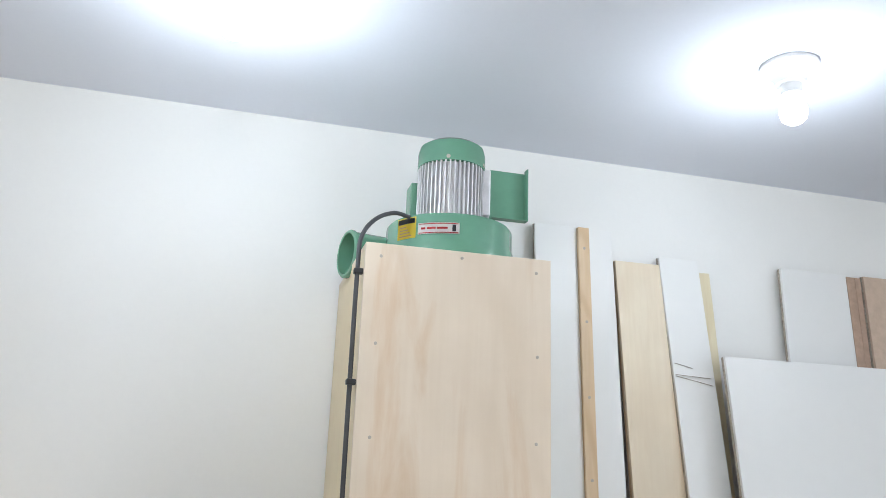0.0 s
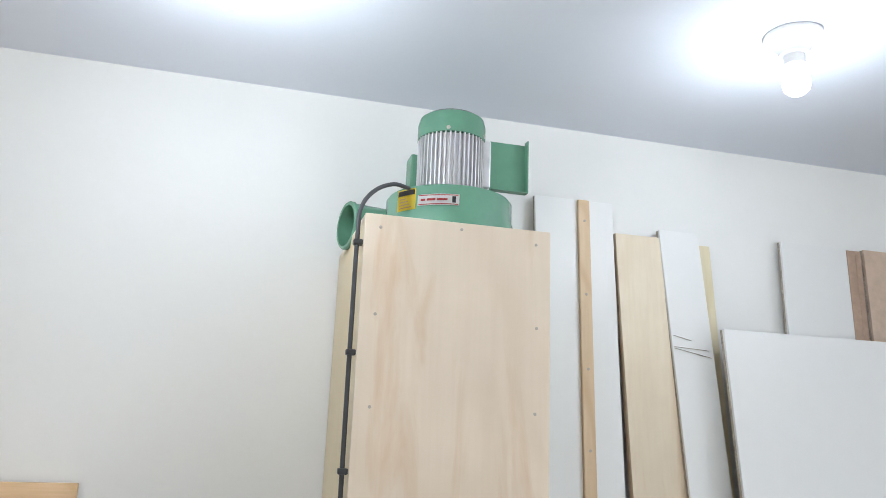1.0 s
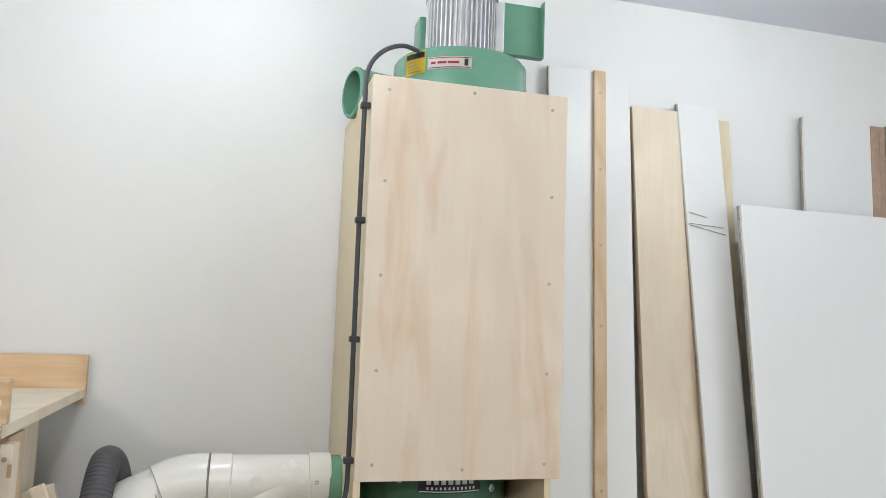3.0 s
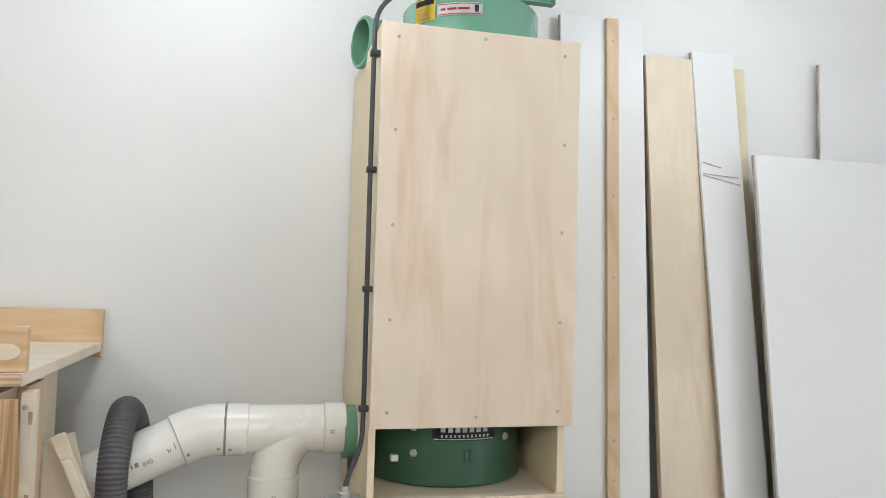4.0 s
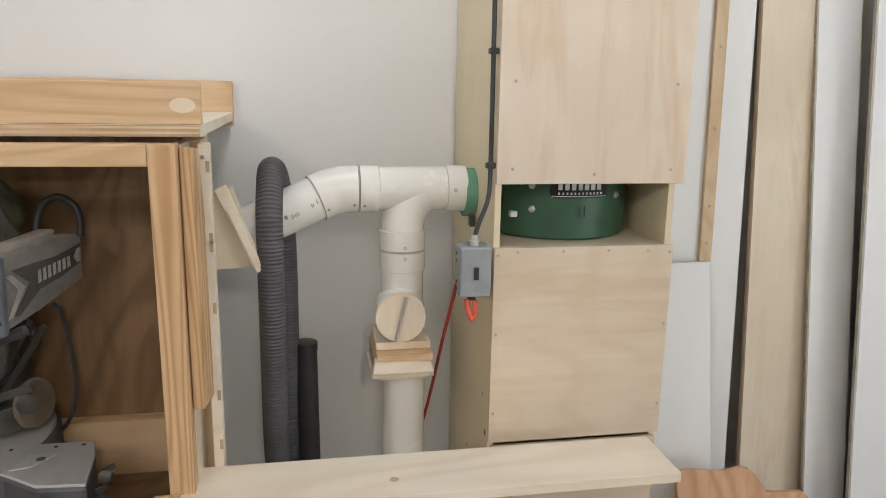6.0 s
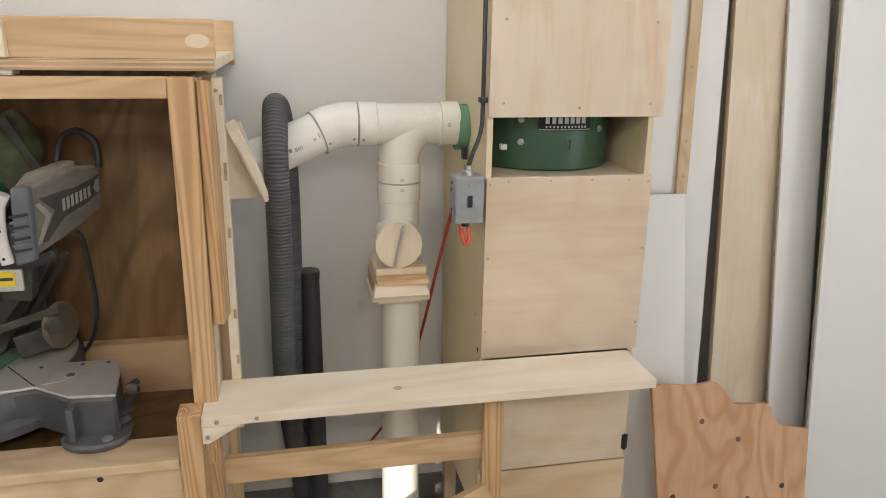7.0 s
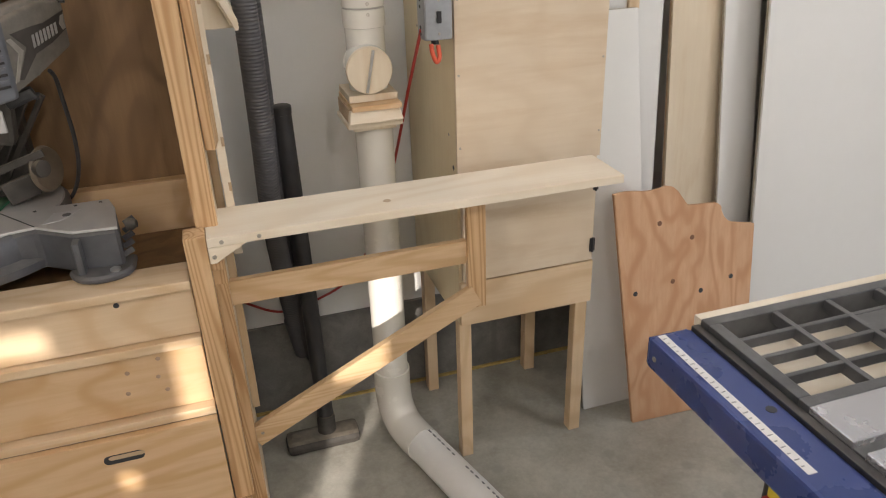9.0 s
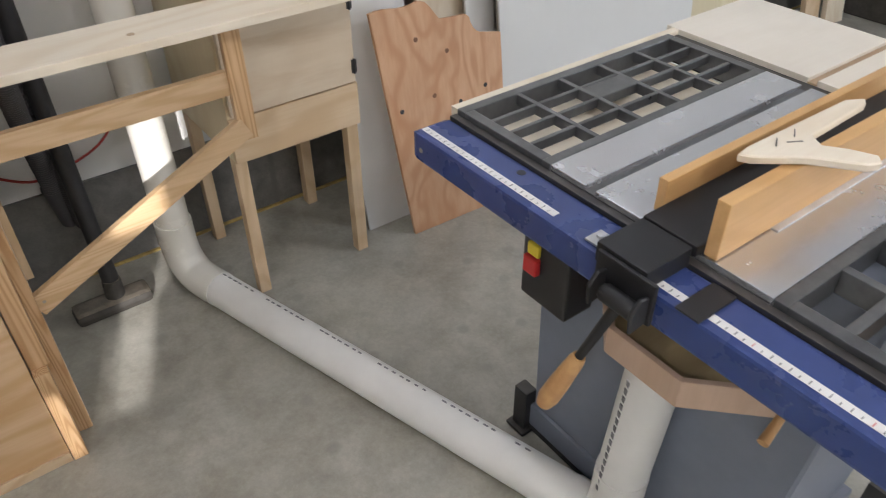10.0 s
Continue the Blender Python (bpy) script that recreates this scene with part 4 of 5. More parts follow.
    part("wooden_cap", lathe([(0.0, 0), (0.0565, 0), (0.0575, 0.002), (0.0575, 0.012), (0.056, 0.014), (0, 0.014)], (-0.178, 0.125, 1.185), (0, -1, 0), 48), M["birch_pale"], stub, "round plywood end cap", True)
    part("pull_rod", rod((-0.189, 0.107, 1.133), (-0.167, 0.107, 1.234), 0.0038, seg=12), M["steel"], stub, "steel rod across the cap", True)
    for x, z in ((-0.140, 1.233), (-0.140, 1.137)):
        screw(stub, (x, y - 0.04, z), (0.6, -0.8, 0), 0.0035)
    return t


pipework()
gate = empty("blast_gate", (-0.172, 0.2, 1.03), "shop-made layered wooden blast gate on the pipe", "blast gate")
part("top_plate", bx(-0.232, -0.108, 0.125, 0.265, 1.106, 1.124, 0.002), M["birch_pale"], gate)
part("slide", bx(-0.234, -0.108, 0.085, 0.265, 1.093, 1.1058, 0.001), M["shop_ply"], gate)
part("front_block", prism([(0, 0), (0.140, 0), (0.131, 0.036), (0.008, 0.036)], 0.030, pose(-0.244, 0.117, 1.052, 72, 0, 1), 0.002), M["pale_x"], gate)
part("bottom_plate", bx(-0.243, -0.101, 0.112, 0.265, 1.042, 1.0545, 0.002), M["birch_pale"], gate)
part("middle_plate", bx(-0.238, -0.106, 0.122, 0.263, 1.0547, 1.0928, 0.001), M["edge"], gate)
part("under_plate", bx(-0.226, -0.115, 0.130, 0.260, 1.030, 1.0418, 0.002), M["birch_pale"], gate)

down = empty("floor_pipe", (-0.163, 0.2, 0), "dusty white plastic pipe down the wall and along the floor", "pipe")
part("riser", rod((-0.160, 0.20, 1.030), (-0.162, 0.200, 0.17), 0.0505, seg=48), M["pvc"], down, smooth=True)
run = Vector((0.294, -1.0, 0)).normalized()
foot = Vector((-0.162, 0.200, 0.0575))
el = [foot + Vector((0, 0, 0.19)), foot + Vector((0, 0, 0.115)), foot + run * 0.012 + Vector((0, 0, 0.055)), foot + run * 0.050 + Vector((0, 0, 0.012)), foot + run * 0.105, foot + run * 0.17]
part("elbow", tube(smooth_path(el, 6), 0.0560, 40), M["pvc"], down, smooth=True)
a, b = foot + run * 0.12, foot + run * 1.42
part("floor_run", rod(a, b, 0.0535, seg=48), M["pvc_floor"], down, "long white pipe lying on the concrete", True)
prints = part("pipe_print", rod(a + Vector((0, 0, 0.052)), a + Vector((0.001, -0.002, 0.0540)), 0.0015, seg=6), M["ink"], down, "faint printed marks along the pipe")
rr = random.Random(5)
side = Vector((run.y, -run.x, 0))
for k in range(46):
    s = 0.06 + 0.024 * k + rr.uniform(-0.003, 0.003)
    if k % 9 in (6, 7):
        continue
    c = a + run * s - side * 0.018 + Vector((0, 0, 0.0505))
    part("print_mark", beam(c - run * rr.uniform(0.004, 0.009), c + run * 0.006, 0.005, 0.002, side, 0), M["print_grey"], prints)
up = [b - run * 0.03, b + run * 0.03, b + run * 0.058 + Vector((0.005, 0, 0.030)), b + run * 0.068 + Vector((0.001, 0, 0.085)), b + run * 0.068 + Vector((0.0, -0.004, 0.19))]
part("elbow", tube(smooth_path(up, 6), 0.0560, 40), M["pvc_floor"], down, smooth=True)
lo, hi = b + run * 0.068 + Vector((-0.004, -0.003, 0.12)), Vector((0.272, -1.245, 0.600))
part("saw_riser", rod(lo, hi, 0.0530, seg=48), M["pvc_floor"], down, "white pipe rising to the saw", True)
for k in range(16):
    q = lo.lerp(hi, 0.10 + 0.05 * k) + Vector((-0.0500, 0.016, -0.007))
    part("print_mark", beam(q - Vector((0, 0, 0.007)), q + Vector((-0.001, 0, 0.007)), 0.008, 0.004, (0.4, 0.9, 0), 0), M["print_grey"], prints)

# ---- hose and wand ----
hose = empty("vacuum_hose", (-0.47, 0.1, 0), "grey ribbed vacuum hose hung over the white pipe", "hose")
hp = even(smooth_path([(-0.425, 0.33, 0.40), (-0.445, 0.25, 0.62), (-0.458, 0.13, 0.85), (-0.456, 0.075, 1.10), (-0.455, 0.060, 1.33), (-0.455, 0.075, 1.44), (-0.452, 0.150, 1.512), (-0.440, 0.215, 1.46), (-0.432, 0.245, 1.30), (-0.432, 0.270, 1.0), (-0.425, 0.29, 0.7), (-0.395, 0.32, 0.42), (-0.375, 0.34, 0.25)], 14), 0.004)
part("hose_tube", tube(hp, 0.0262, 22, 0.0019, 1), M["hose"], hose, smooth=True)
part("cuff", rod((-0.422, 0.34, 0.40), (-0.405, 0.37, 0.26), 0.036, 0.032), M["hose"], hose, smooth=True)
wand = empty("vacuum_wand", (-0.375, 0.2, 0), "black plastic vacuum wand with floor nozzle", "vacuum wand")
part("wand_tube", rod((-0.389, 0.27, 1.082), (-0.377, 0.235, 0.06), 0.0260, 0.0245), M["black"], wand, smooth=True)
part("wand_rim", lathe([(0.0245, 0), (0.027, 0.001), (0.027, 0.02), (0.0245, 0.022)], (-0.3885, 0.2695, 1.062)), M["black"], wand, smooth=True)
part("nozzle", bx(-0.51, -0.28, 0.180, 0.262, 0.002, 0.045, 0.018), M["black_dusty"], wand, "dusty black floor nozzle")
part("nozzle_neck", rod((-0.380, 0.228, 0.03), (-0.377, 0.235, 0.10), 0.03, 0.027), M["black_dusty"], wand, smooth=True)


# ---- mitre saw station ----
CL = -1.95


def saw_station():
    t = empty("saw_station", (-1.25, 0.1, 0), "pine and plywood mitre saw cabinet with open bay", "cabinet")
    # carcass behind the front frame
    part("side_panel", bx(-0.602, -0.584, -0.165, 0.190, 0.0, 1.590), M["birch_pale"], t)
    part("side_panel", bx(CL, CL + 0.018, -0.165, 0.202, 0.0, 1.590), M["birch_pale"], t)
    # back, floor and lining use the darkened plywood to hold the recess's shade
    part("back_panel", bx(CL + 0.018, -0.602, 0.176, 0.190, 0.82, 1.590), M["ply_back"], t, "brown figured plywood back darkened for the deep bay")
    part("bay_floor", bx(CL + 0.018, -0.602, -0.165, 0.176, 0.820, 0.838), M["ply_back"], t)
    part("bay_cleat", bx(CL + 0.018, -0.602, 0.138, 0.174, 0.838, 0.965), M["shop_ply"], t)
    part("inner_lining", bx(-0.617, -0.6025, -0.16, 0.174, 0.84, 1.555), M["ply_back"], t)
    part("stile", bx(-0.629, -0.585, -0.205, -0.166, 0.0, 1.594, 0.003), M["fir_z"], t, "grained fir front stile")
    part("top_rail", bx(CL, -0.629, -0.205, -0.166, 1.558, 1.594, 0.003), M["fir_x"], t)
    part("front_post", bx(-0.655, -0.612, -0.262, -0.207, 0.30, 0.978, 0.003), M["fir_z"], t, "fir post with sawn end grain")
    part("post_foot", bx(-0.655, -0.620, -0.290, -0.207, 0.0, 0.30, 0.003), M["fir_z"], t)
    part("ledge", bx(CL, -0.657, -0.262, -0.166, 0.866, 0.888, 0.004), M["pine_x"], t)
    part("apron", bx(CL, -0.657, -0.245, -0.207, 0.757, 0.866, 0.003), M["pine_x"], t, "wide pine rail below the bay")
    part("shelf_lip", bx(CL, -0.657, -0.262, -0.207, 0.734, 0.755, 0.003), M["pine_x"], t)
    d = part("upper_front", bx(CL, -0.659, -0.245, -0.225, 0.582, 0.732, 0.002), M["shop_ply"], t, "knotty plywood drawer front")
    part("shelf_lip", bx(CL, -0.657, -0.268, -0.225, 0.559, 0.580, 0.003), M["pine_x"], t)
    low = part("lower_front", bx(CL, -0.657, -0.282, -0.264, 0.03, 0.557, 0.002), M["shop_ply"], t, "plywood front with a slotted hand hole")
    slot = [(math.cos(radians(a)) * 0.011 + (0.030 if -90 < a < 90 else -0.030), math.sin(radians(a)) * 0.011) for a in list(range(-80, 81, 20)) + list(range(100, 261, 20))]
    hole = part("hand_hole", prism(slot, 0.002, pose(-0.858, -0.2821, 0.508, 90, 0, 0), 0), M["ink"], low, "dark oval hand hole")
    part("hole_edge", prism([(x * 0.9 + 0.006, y * 0.45 + 0.005) for x, y in slot], 0.001, pose(-0.858, -0.2842, 0.508, 90, 0, 0), 0), M["edge"], hole)
    part("plinth", bx(CL, -0.657, -0.287, -0.259, 0.0, 0.030, 0.002), M["pine_x"], t)
    for x, z in ((-0.804, 0.852), (-1.12, 0.83), (-1.37, 0.845)):
        part("knot", lathe([(0.006, 0), (0.005, 0.0007), (0, 0.001)], (x, -0.2451, z), (0, -1, 0), 12), M["ink"], t)
    for x, z in ((-0.752, 0.712), (-0.759, 0.668), (-0.747, 0.632), (-0.817, 0.69), (-0.825, 0.640)):
        part("knot", lathe([(0.005, 0), (0.004, 0.0007), (0, 0.001)], (x, -0.2451, z), (0, -1, 0), 12), M["brown_board"], d)
    # top tray
    part("top_board", bx(CL, -0.552, -0.150, WALL - 0.03, 1.602, 1.622, 0.001), M["pale_x"], t, "plywood top with layered edge")
    part("top_edge", bx(CL, -0.5525, -0.153, -0.1505, 1.603, 1.6215, 0.0005), M["edge"], t)
    part("edge_ply", bx(CL, -0.5528, -0.1538, -0.1532, 1.607, 1.611, 0), M["pine_x"], t)
    part("edge_ply", bx(CL, -0.5528, -0.1538, -0.1532, 1.616, 1.6195, 0), M["pine_x"], t)
    part("spacer", bx(-0.905, -0.885, -0.15, -0.11, 1.594, 1.6018, 0.001), M["white_label"], t)
    part("tray_front", bx(CL, -0.550, -0.143, -0.125, 1.6225, 1.692, 0.002), M["fir_x"], t, "orange pine tray front with a football patch")
    patch = [(0.021 * math.cos(radians(a)), 0.0125 * math.sin(radians(a))) for a in range(0, 360, 20)]
    part("patch", prism(patch, 0.0012, pose(-0.579, -0.1431, 1.654, 90, 0, 0), 0), M["pale_x"], t, "pale oval veneer patch")
    part("tray_end", bx(-0.912, -0.888, -0.163, -0.1435, 1.623, 1.684, 0.002), M["pale_x"], t)
    part("tray_box", bx(CL, -0.913, -0.165, -0.1435, 1.635, 1.680, 0.002), M["fir_x"], t)
    part("splash_board", bx(CL, -0.550, WALL - 0.030, WALL - 0.014, 1.588, 1.696, 0.002), M["fir_x"], t, "orange pine splash board at the wall")
    # support wing
    wing = part("wing_shelf", bx(-0.611, 0.320, -0.266, -0.110, 0.954, 0.974, 0.002), M["pale_x"], t, "long pale pine support shelf")
    for x, y in ((-0.583, 0.963), (-0.509, 0.964)):
        screw(wing, (x, -0.2662, y), r=0.0045)
    part("shelf_bracket", prism([(0, 0), (0.0, -0.036), (0.012, -0.036), (0.075, 0.0)], 0.018, pose(-0.611, -0.247, 0.9535, 90, 0, 0)), M["pale_x"], t)
    screw(t, (-0.601, -0.2652, 0.932), r=0.0045)
    part("knot", lathe([(0.009, 0), (0.008, 0.0006), (0, 0.0007)], (-0.229, -0.208, 0.9740), (0, 0, 1), 14), M["edge"], wing)
    part("wing_rail", beam((-0.593, -0.160, 0.793), (-0.034, -0.160, 0.795), 0.060, 0.019, (0, 0, 1)), M["fir_x"], t, "fir wing rail")
    part("wing_post", bx(-0.036, 0.010, -0.182, -0.163, 0.645, 0.953, 0.002), M["fir_z"], t)
    part("wing_brace", beam((-0.590, -0.178, 0.402), (-0.016, -0.178, 0.682), 0.056, 0.019, (0, 0, 1)), M["fir_x"], t, "diagonal fir brace")
    part("wing_backpost", bx(-0.611, -0.586, -0.206, -0.150, 0.0, 0.84, 0.002), M["fir_z"], t)
    part("stop_block", beam((-0.604, -0.222, 0.885), (-0.600, -0.222, 0.940), 0.035, 0.016, (1, 0, 0)), M["fir_z"], t)
    screw(t, (-0.570, -0.188, 0.415), r=0.004)
    return t


saw_station()
# strips and offcuts hung on the cabinet side
off = empty("shelf_bracket_board", (-0.575, -0.15, 1.2), "sawn pine offcut hung on the cabinet side", "offcut")
part("offcut", prism([(0, 0.0), (0.062, 0.0), (0.062, 0.33), (0.045, 0.455), (0.004, 0.46)], 0.020, pose(-0.5835, -0.185, 1.128, 90, 0, 82), 0.001), M["fir_z"], off)
strip2 = empty("wooden_strip", (-0.555, -0.1, 1.3), "thin notched pine strip on the cabinet side", "offcut")
lath2 = part("lath", bx(-0.5630, -0.545, -0.112, -0.078, 0.86, 1.588, 0.001), M["pale_x"], strip2)
for z in (1.548, 1.42, 1.405, 1.29, 1.12, 1.02):
    part("notch", bx(-0.5512, -0.5448, -0.1126, -0.1115, z - 0.010, z + 0.010, 0.0004), M["edge"], lath2)
screw(strip2, (-0.556, -0.1121, 1.565), r=0.004)
strip3 = empty("wooden_batten", (-0.565, 0.0, 1.2), "pale upright batten on the cabinet side", "offcut")
part("batten", bx(-0.5835, -0.566, -0.06, 0.03, 0.40, 1.590, 0.001), M["pine_z"], strip3)
hung = empty("hanging_offcut", (-0.52, 0.04, 1.38), "pale plywood offcuts hanging on the cabinet side", "offcut")
part("panel", prism([(0, 0), (0.095, 0.0), (0.050, 0.170), (0.0, 0.155)], 0.010, pose(-0.575, 0.078, 1.318, 90, 0, 5), 0.001), M["birch_pale"], hung)
part("batten", beam((-0.548, 0.058, 1.488), (-0.480, 0.058, 1.330), 0.024, 0.012, (1, 0, 0)), M["pale_x"], hung)
part("batten", beam((-0.530, 0.046, 1.448), (-0.474, 0.046, 1.318), 0.016, 0.010, (1, 0, 0)), M["pale_x"], hung)


def mitre_saw():
    t = empty("mitre_saw", (-1.0, -0.1, 0.88), "dusty green and grey sliding mitre saw in the cabinet bay", "mitre saw")
    z0, zt = 0.881, 0.981
    wing_out = [(-1.010, -0.040), (-0.785, -0.040), (-0.768, -0.10), (-0.756, -0.212), (-0.842, -0.205), (-0.918, -0.150), (-0.985, -0.165)]
    wg = part("table_wing", prism([(x, y) for x, y in wing_out], zt - z0 - 0.012, pose(0, 0, z0 + 0.006), 0.007), M["saw_base"], t, "dark grey cast table wing")
    part("wing_top", prism(wing_out, 0.006, pose(0, 0, zt - 0.0055), 0.0015), M["saw_top"], wg, "machined dusty table top")
    part("insert_line", beam((-1.0, -0.043, zt + 0.0006), (-0.918, -0.149, zt + 0.0006), 0.0025, 0.0008, (1, 0, 0), 0), M["ink"], wg)
    part("plate_insert", prism([(-0.905, -0.145), (-0.870, -0.135), (-0.835, -0.085), (-0.890, -0.088)], 0.0012, pose(0, 0, zt + 0.0006), 0.0003), M["alloy"], wg)
    for x, y, r in ((-0.93, -0.062, 0.004), (-0.85, -0.06, 0.004), (-0.80, -0.058, 0.004), (-0.862, -0.108, 0.009)):
        part("table_hole", lathe([(r, 0), (r, 0.0006), (0, 0.0008)], (x, y, zt + 0.0018), (0, 0, 1), 12), M["ink"] if r < 0.008 else M["saw_base"], wg)
    part("turntable", lathe([(0.0, 0), (0.235, 0), (0.240, 0.008), (0.240, 0.078), (0.232, 0.088), (0, 0.088)], (-1.115, 0.02, z0 + 0.006), seg=80), M["saw_base"], t, "round dark turntable", True)
    part("turntable_top", lathe([(0, 0), (0.231, 0), (0.229, 0.005), (0, 0.005)], (-1.115, 0.02, z0 + 0.0945), seg=80), M["saw_top"], t, smooth=True)
    part("scale_ring", lathe([(0.240, 0), (0.262, 0.004), (0.264, 0.022), (0.240, 0.030)], (-1.115, 0.02, z0 + 0.008), seg=80), M["saw_base"], t, smooth=True)
    foot = [(-0.868, -0.20)] + [(-0.800 + 0.062 * math.cos(radians(a)), -0.212 + 0.046 * math.sin(radians(a))) for a in range(190, 361, 17)] + [(-0.738, -0.16)]
    part("foot", prism(foot, 0.016, pose(0, 0, z0), 0.005), M["saw_base"], t, "rounded cast foot")
    part("foot_bolt", lathe([(0.011, 0), (0.011, 0.003), (0.006, 0.006), (0, 0.006)], (-0.775, -0.232, z0 + 0.016), (0, 0, 1), 16), M["steel"], t, smooth=True)
    part("web", bx(-0.845, -0.830, -0.235, -0.20, z0 + 0.012, z0 + 0.085, 0.005), M["saw_base"], t)
    for k in range(5):
        part("side_rib", beam((-0.760, -0.19 + 0.026 * k, z0 + 0.028 + 0.007 * k), (-0.738, -0.192 + 0.026 * k, z0 + 0.040 + 0.007 * k), 0.012, 0.005, (0, 0, 1), 0.001), M["saw_base"], t)
    part("clamp_knob", lathe([(0, 0), (0.012, 0.001), (0.014, 0.010), (0.008, 0.022), (0, 0.024)], (-0.748, -0.145, z0 + 0.075), (1, -0.2, 0.1), 16), M["black_dusty"], t, smooth=True)
    kerf = part("kerf_plate", beam((-1.100, -0.330, zt + 0.004), (-1.020, 0.045, zt + 0.004), 0.066, 0.006, (1, 0, 0), 0.001), M["saw_green"], t, "green kerf plate")
    part("kerf_slot", beam((-1.097, -0.318, zt + 0.0075), (-1.023, 0.035, zt + 0.0075), 0.007, 0.001, (1, 0, 0), 0), M["ink"], kerf)
    part("turntable_nose", beam((-1.105, -0.345, z0 + 0.055), (-1.085, -0.17, z0 + 0.055), 0.105, 0.080, (1, 0, 0), 0.012), M["saw_base"], t)
    part("fence", prism([(0, 0), (0.305, 0), (0.300, 0.085), (0.288, 0.112), (0, 0.112)], 0.018, pose(-1.40, -0.070, zt + 0.008, 90, 0, 0), 0.004), M["fence_pale"], t, "pale alloy back fence")
    part("fence", beam((-0.985, -0.02, zt + 0.03), (-0.925, 0.0, zt + 0.045), 0.05, 0.014, (0, 0, 1), 0.004), M["black_dusty"], t)
    # saw head: faceted green gear housing, ribbed motor, dusty rear cover
    def hull(points, bevel):
        bm = bmesh.new()
        for q in points:
            bm.verts.new(q)
        got = bmesh.ops.convex_hull(bm, input=bm.verts[:])
        bmesh.ops.delete(bm, geom=[v for v in got["geom_interior"] if isinstance(v, bmesh.types.BMVert)], context="VERTS")
        bmesh.ops.dissolve_limit(bm, angle_limit=radians(4), verts=bm.verts[:], edges=bm.edges[:])
        bmesh.ops.bevel(bm, geom=bm.edges[:], offset=bevel, segments=2, affect="EDGES", profile=0.6)
        return bm

    def swept(outline, away, bevel, bm=None):
        bm2 = bmesh.new()
        f = bm2.faces.new([bm2.verts.new(q) for q in outline])
        g = bmesh.ops.extrude_face_region(bm2, geom=[f])
        bmesh.ops.translate(bm2, verts=[v for v in g["geom"] if isinstance(v, bmesh.types.BMVert)], vec=away)
        bmesh.ops.recalc_face_normals(bm2, faces=bm2.faces)
        if bevel:
            bmesh.ops.bevel(bm2, geom=bm2.edges[:], offset=bevel, segments=3, affect="EDGES", profile=0.6)
        return join(bm, bm2)

    gear = part("gear_housing", hull([(-1.109, -0.102, 1.390), (-1.051, -0.110, 1.358), (-0.976, -0.102, 1.288), (-0.968, -0.100, 1.395), (-1.040, -0.090, 1.440), (-1.105, -0.075, 1.440), (-0.985, 0.0, 1.448), (-0.940, 0.0, 1.350), (-1.010, 0.01, 1.470), (-1.115, 0.01, 1.480), (-1.10, 0.0, 1.340), (-0.985, -0.01, 1.290)], 0.007), M["saw_green"], t, "faceted green gear housing", True)
    # black strip paints the shade along the housing's lower edge
    part("gear_shadow_lip", swept([(-1.060, -0.112, 1.352), (-0.980, -0.104, 1.281), (-0.975, -0.104, 1.292), (-1.056, -0.112, 1.364)], (0, 0.03, -0.004), 0.002), M["black_dusty"], gear)
    part("housing_patch", swept([(-1.092, -0.1085, 1.392), (-1.060, -0.1125, 1.372), (-1.045, -0.1085, 1.398), (-1.068, -0.1025, 1.418)], (0, 0.004, 0.001), 0.001), M["alloy"], gear, "pale patch on the gear housing")
    axis = Vector((-0.55, -0.80, 0.22))
    body = part("motor_casing", lathe([(0.0, -0.09), (0.048, -0.09), (0.056, -0.078), (0.057, 0.02), (0.050, 0.034), (0, 0.038)], (-1.105, -0.035, 1.490), axis, 32), M["saw_green"], t, "ribbed green motor casing", True)
    for k in range(7):
        part("casing_rib", lathe([(0.055, 0), (0.0605, 0.001), (0.0605, 0.005), (0.055, 0.006)], Vector((-1.105, -0.035, 1.490)) + axis.normalized() * (-0.070 + 0.0125 * k), axis, 32), M["saw_mint"], body)
    part("brush_cap", lathe([(0.0, 0), (0.020, 0.0), (0.022, 0.006), (0.022, 0.030), (0.017, 0.036), (0, 0.037)], (-1.045, -0.070, 1.440), (0.35, -0.75, 0.35), 20), M["saw_mint"], t, smooth=True)
    part("clamp_bar", beam((-1.125, -0.118, 1.442), (-1.045, -0.112, 1.418), 0.022, 0.020, (0, 0, 1), 0.006), M["alloy"], t, "pale alloy clamp bar")
    part("rear_cover", hull([(-0.938, 0.018, 1.514), (-0.968, -0.02, 1.492), (-0.985, -0.03, 1.430), (-0.955, -0.05, 1.350), (-0.915, -0.03, 1.352), (-0.888, 0.02, 1.415), (-0.905, -0.01, 1.470), (-0.900, 0.07, 1.450), (-0.960, 0.08, 1.500), (-0.955, 0.08, 1.36)], 0.012), M["dusty_green"], t, "rear cover caked with saw dust", True)
    part("cover_fin", beam((-0.945, -0.036, 1.500), (-0.893, -0.012, 1.380), 0.020, 0.012, (1, 0, 0), 0.004), M["black_dusty"], t)
    bag = part("dust_guard", lathe([(0.0, -0.085), (0.026, -0.080), (0.050, -0.055), (0.062, -0.015), (0.060, 0.030), (0.044, 0.068), (0.020, 0.082), (0, 0.085)], (-1.085, -0.105, 1.245), (-0.20, -0.1, 1), 32), M["amber"], t, "cloudy amber plastic guard", True)
    part("guard_crease", tube(smooth_path([(-1.06, -0.164, 1.30), (-1.045, -0.160, 1.25), (-1.058, -0.158, 1.20)], 6), 0.0025, 8), M["amber_dark"], bag, smooth=True)
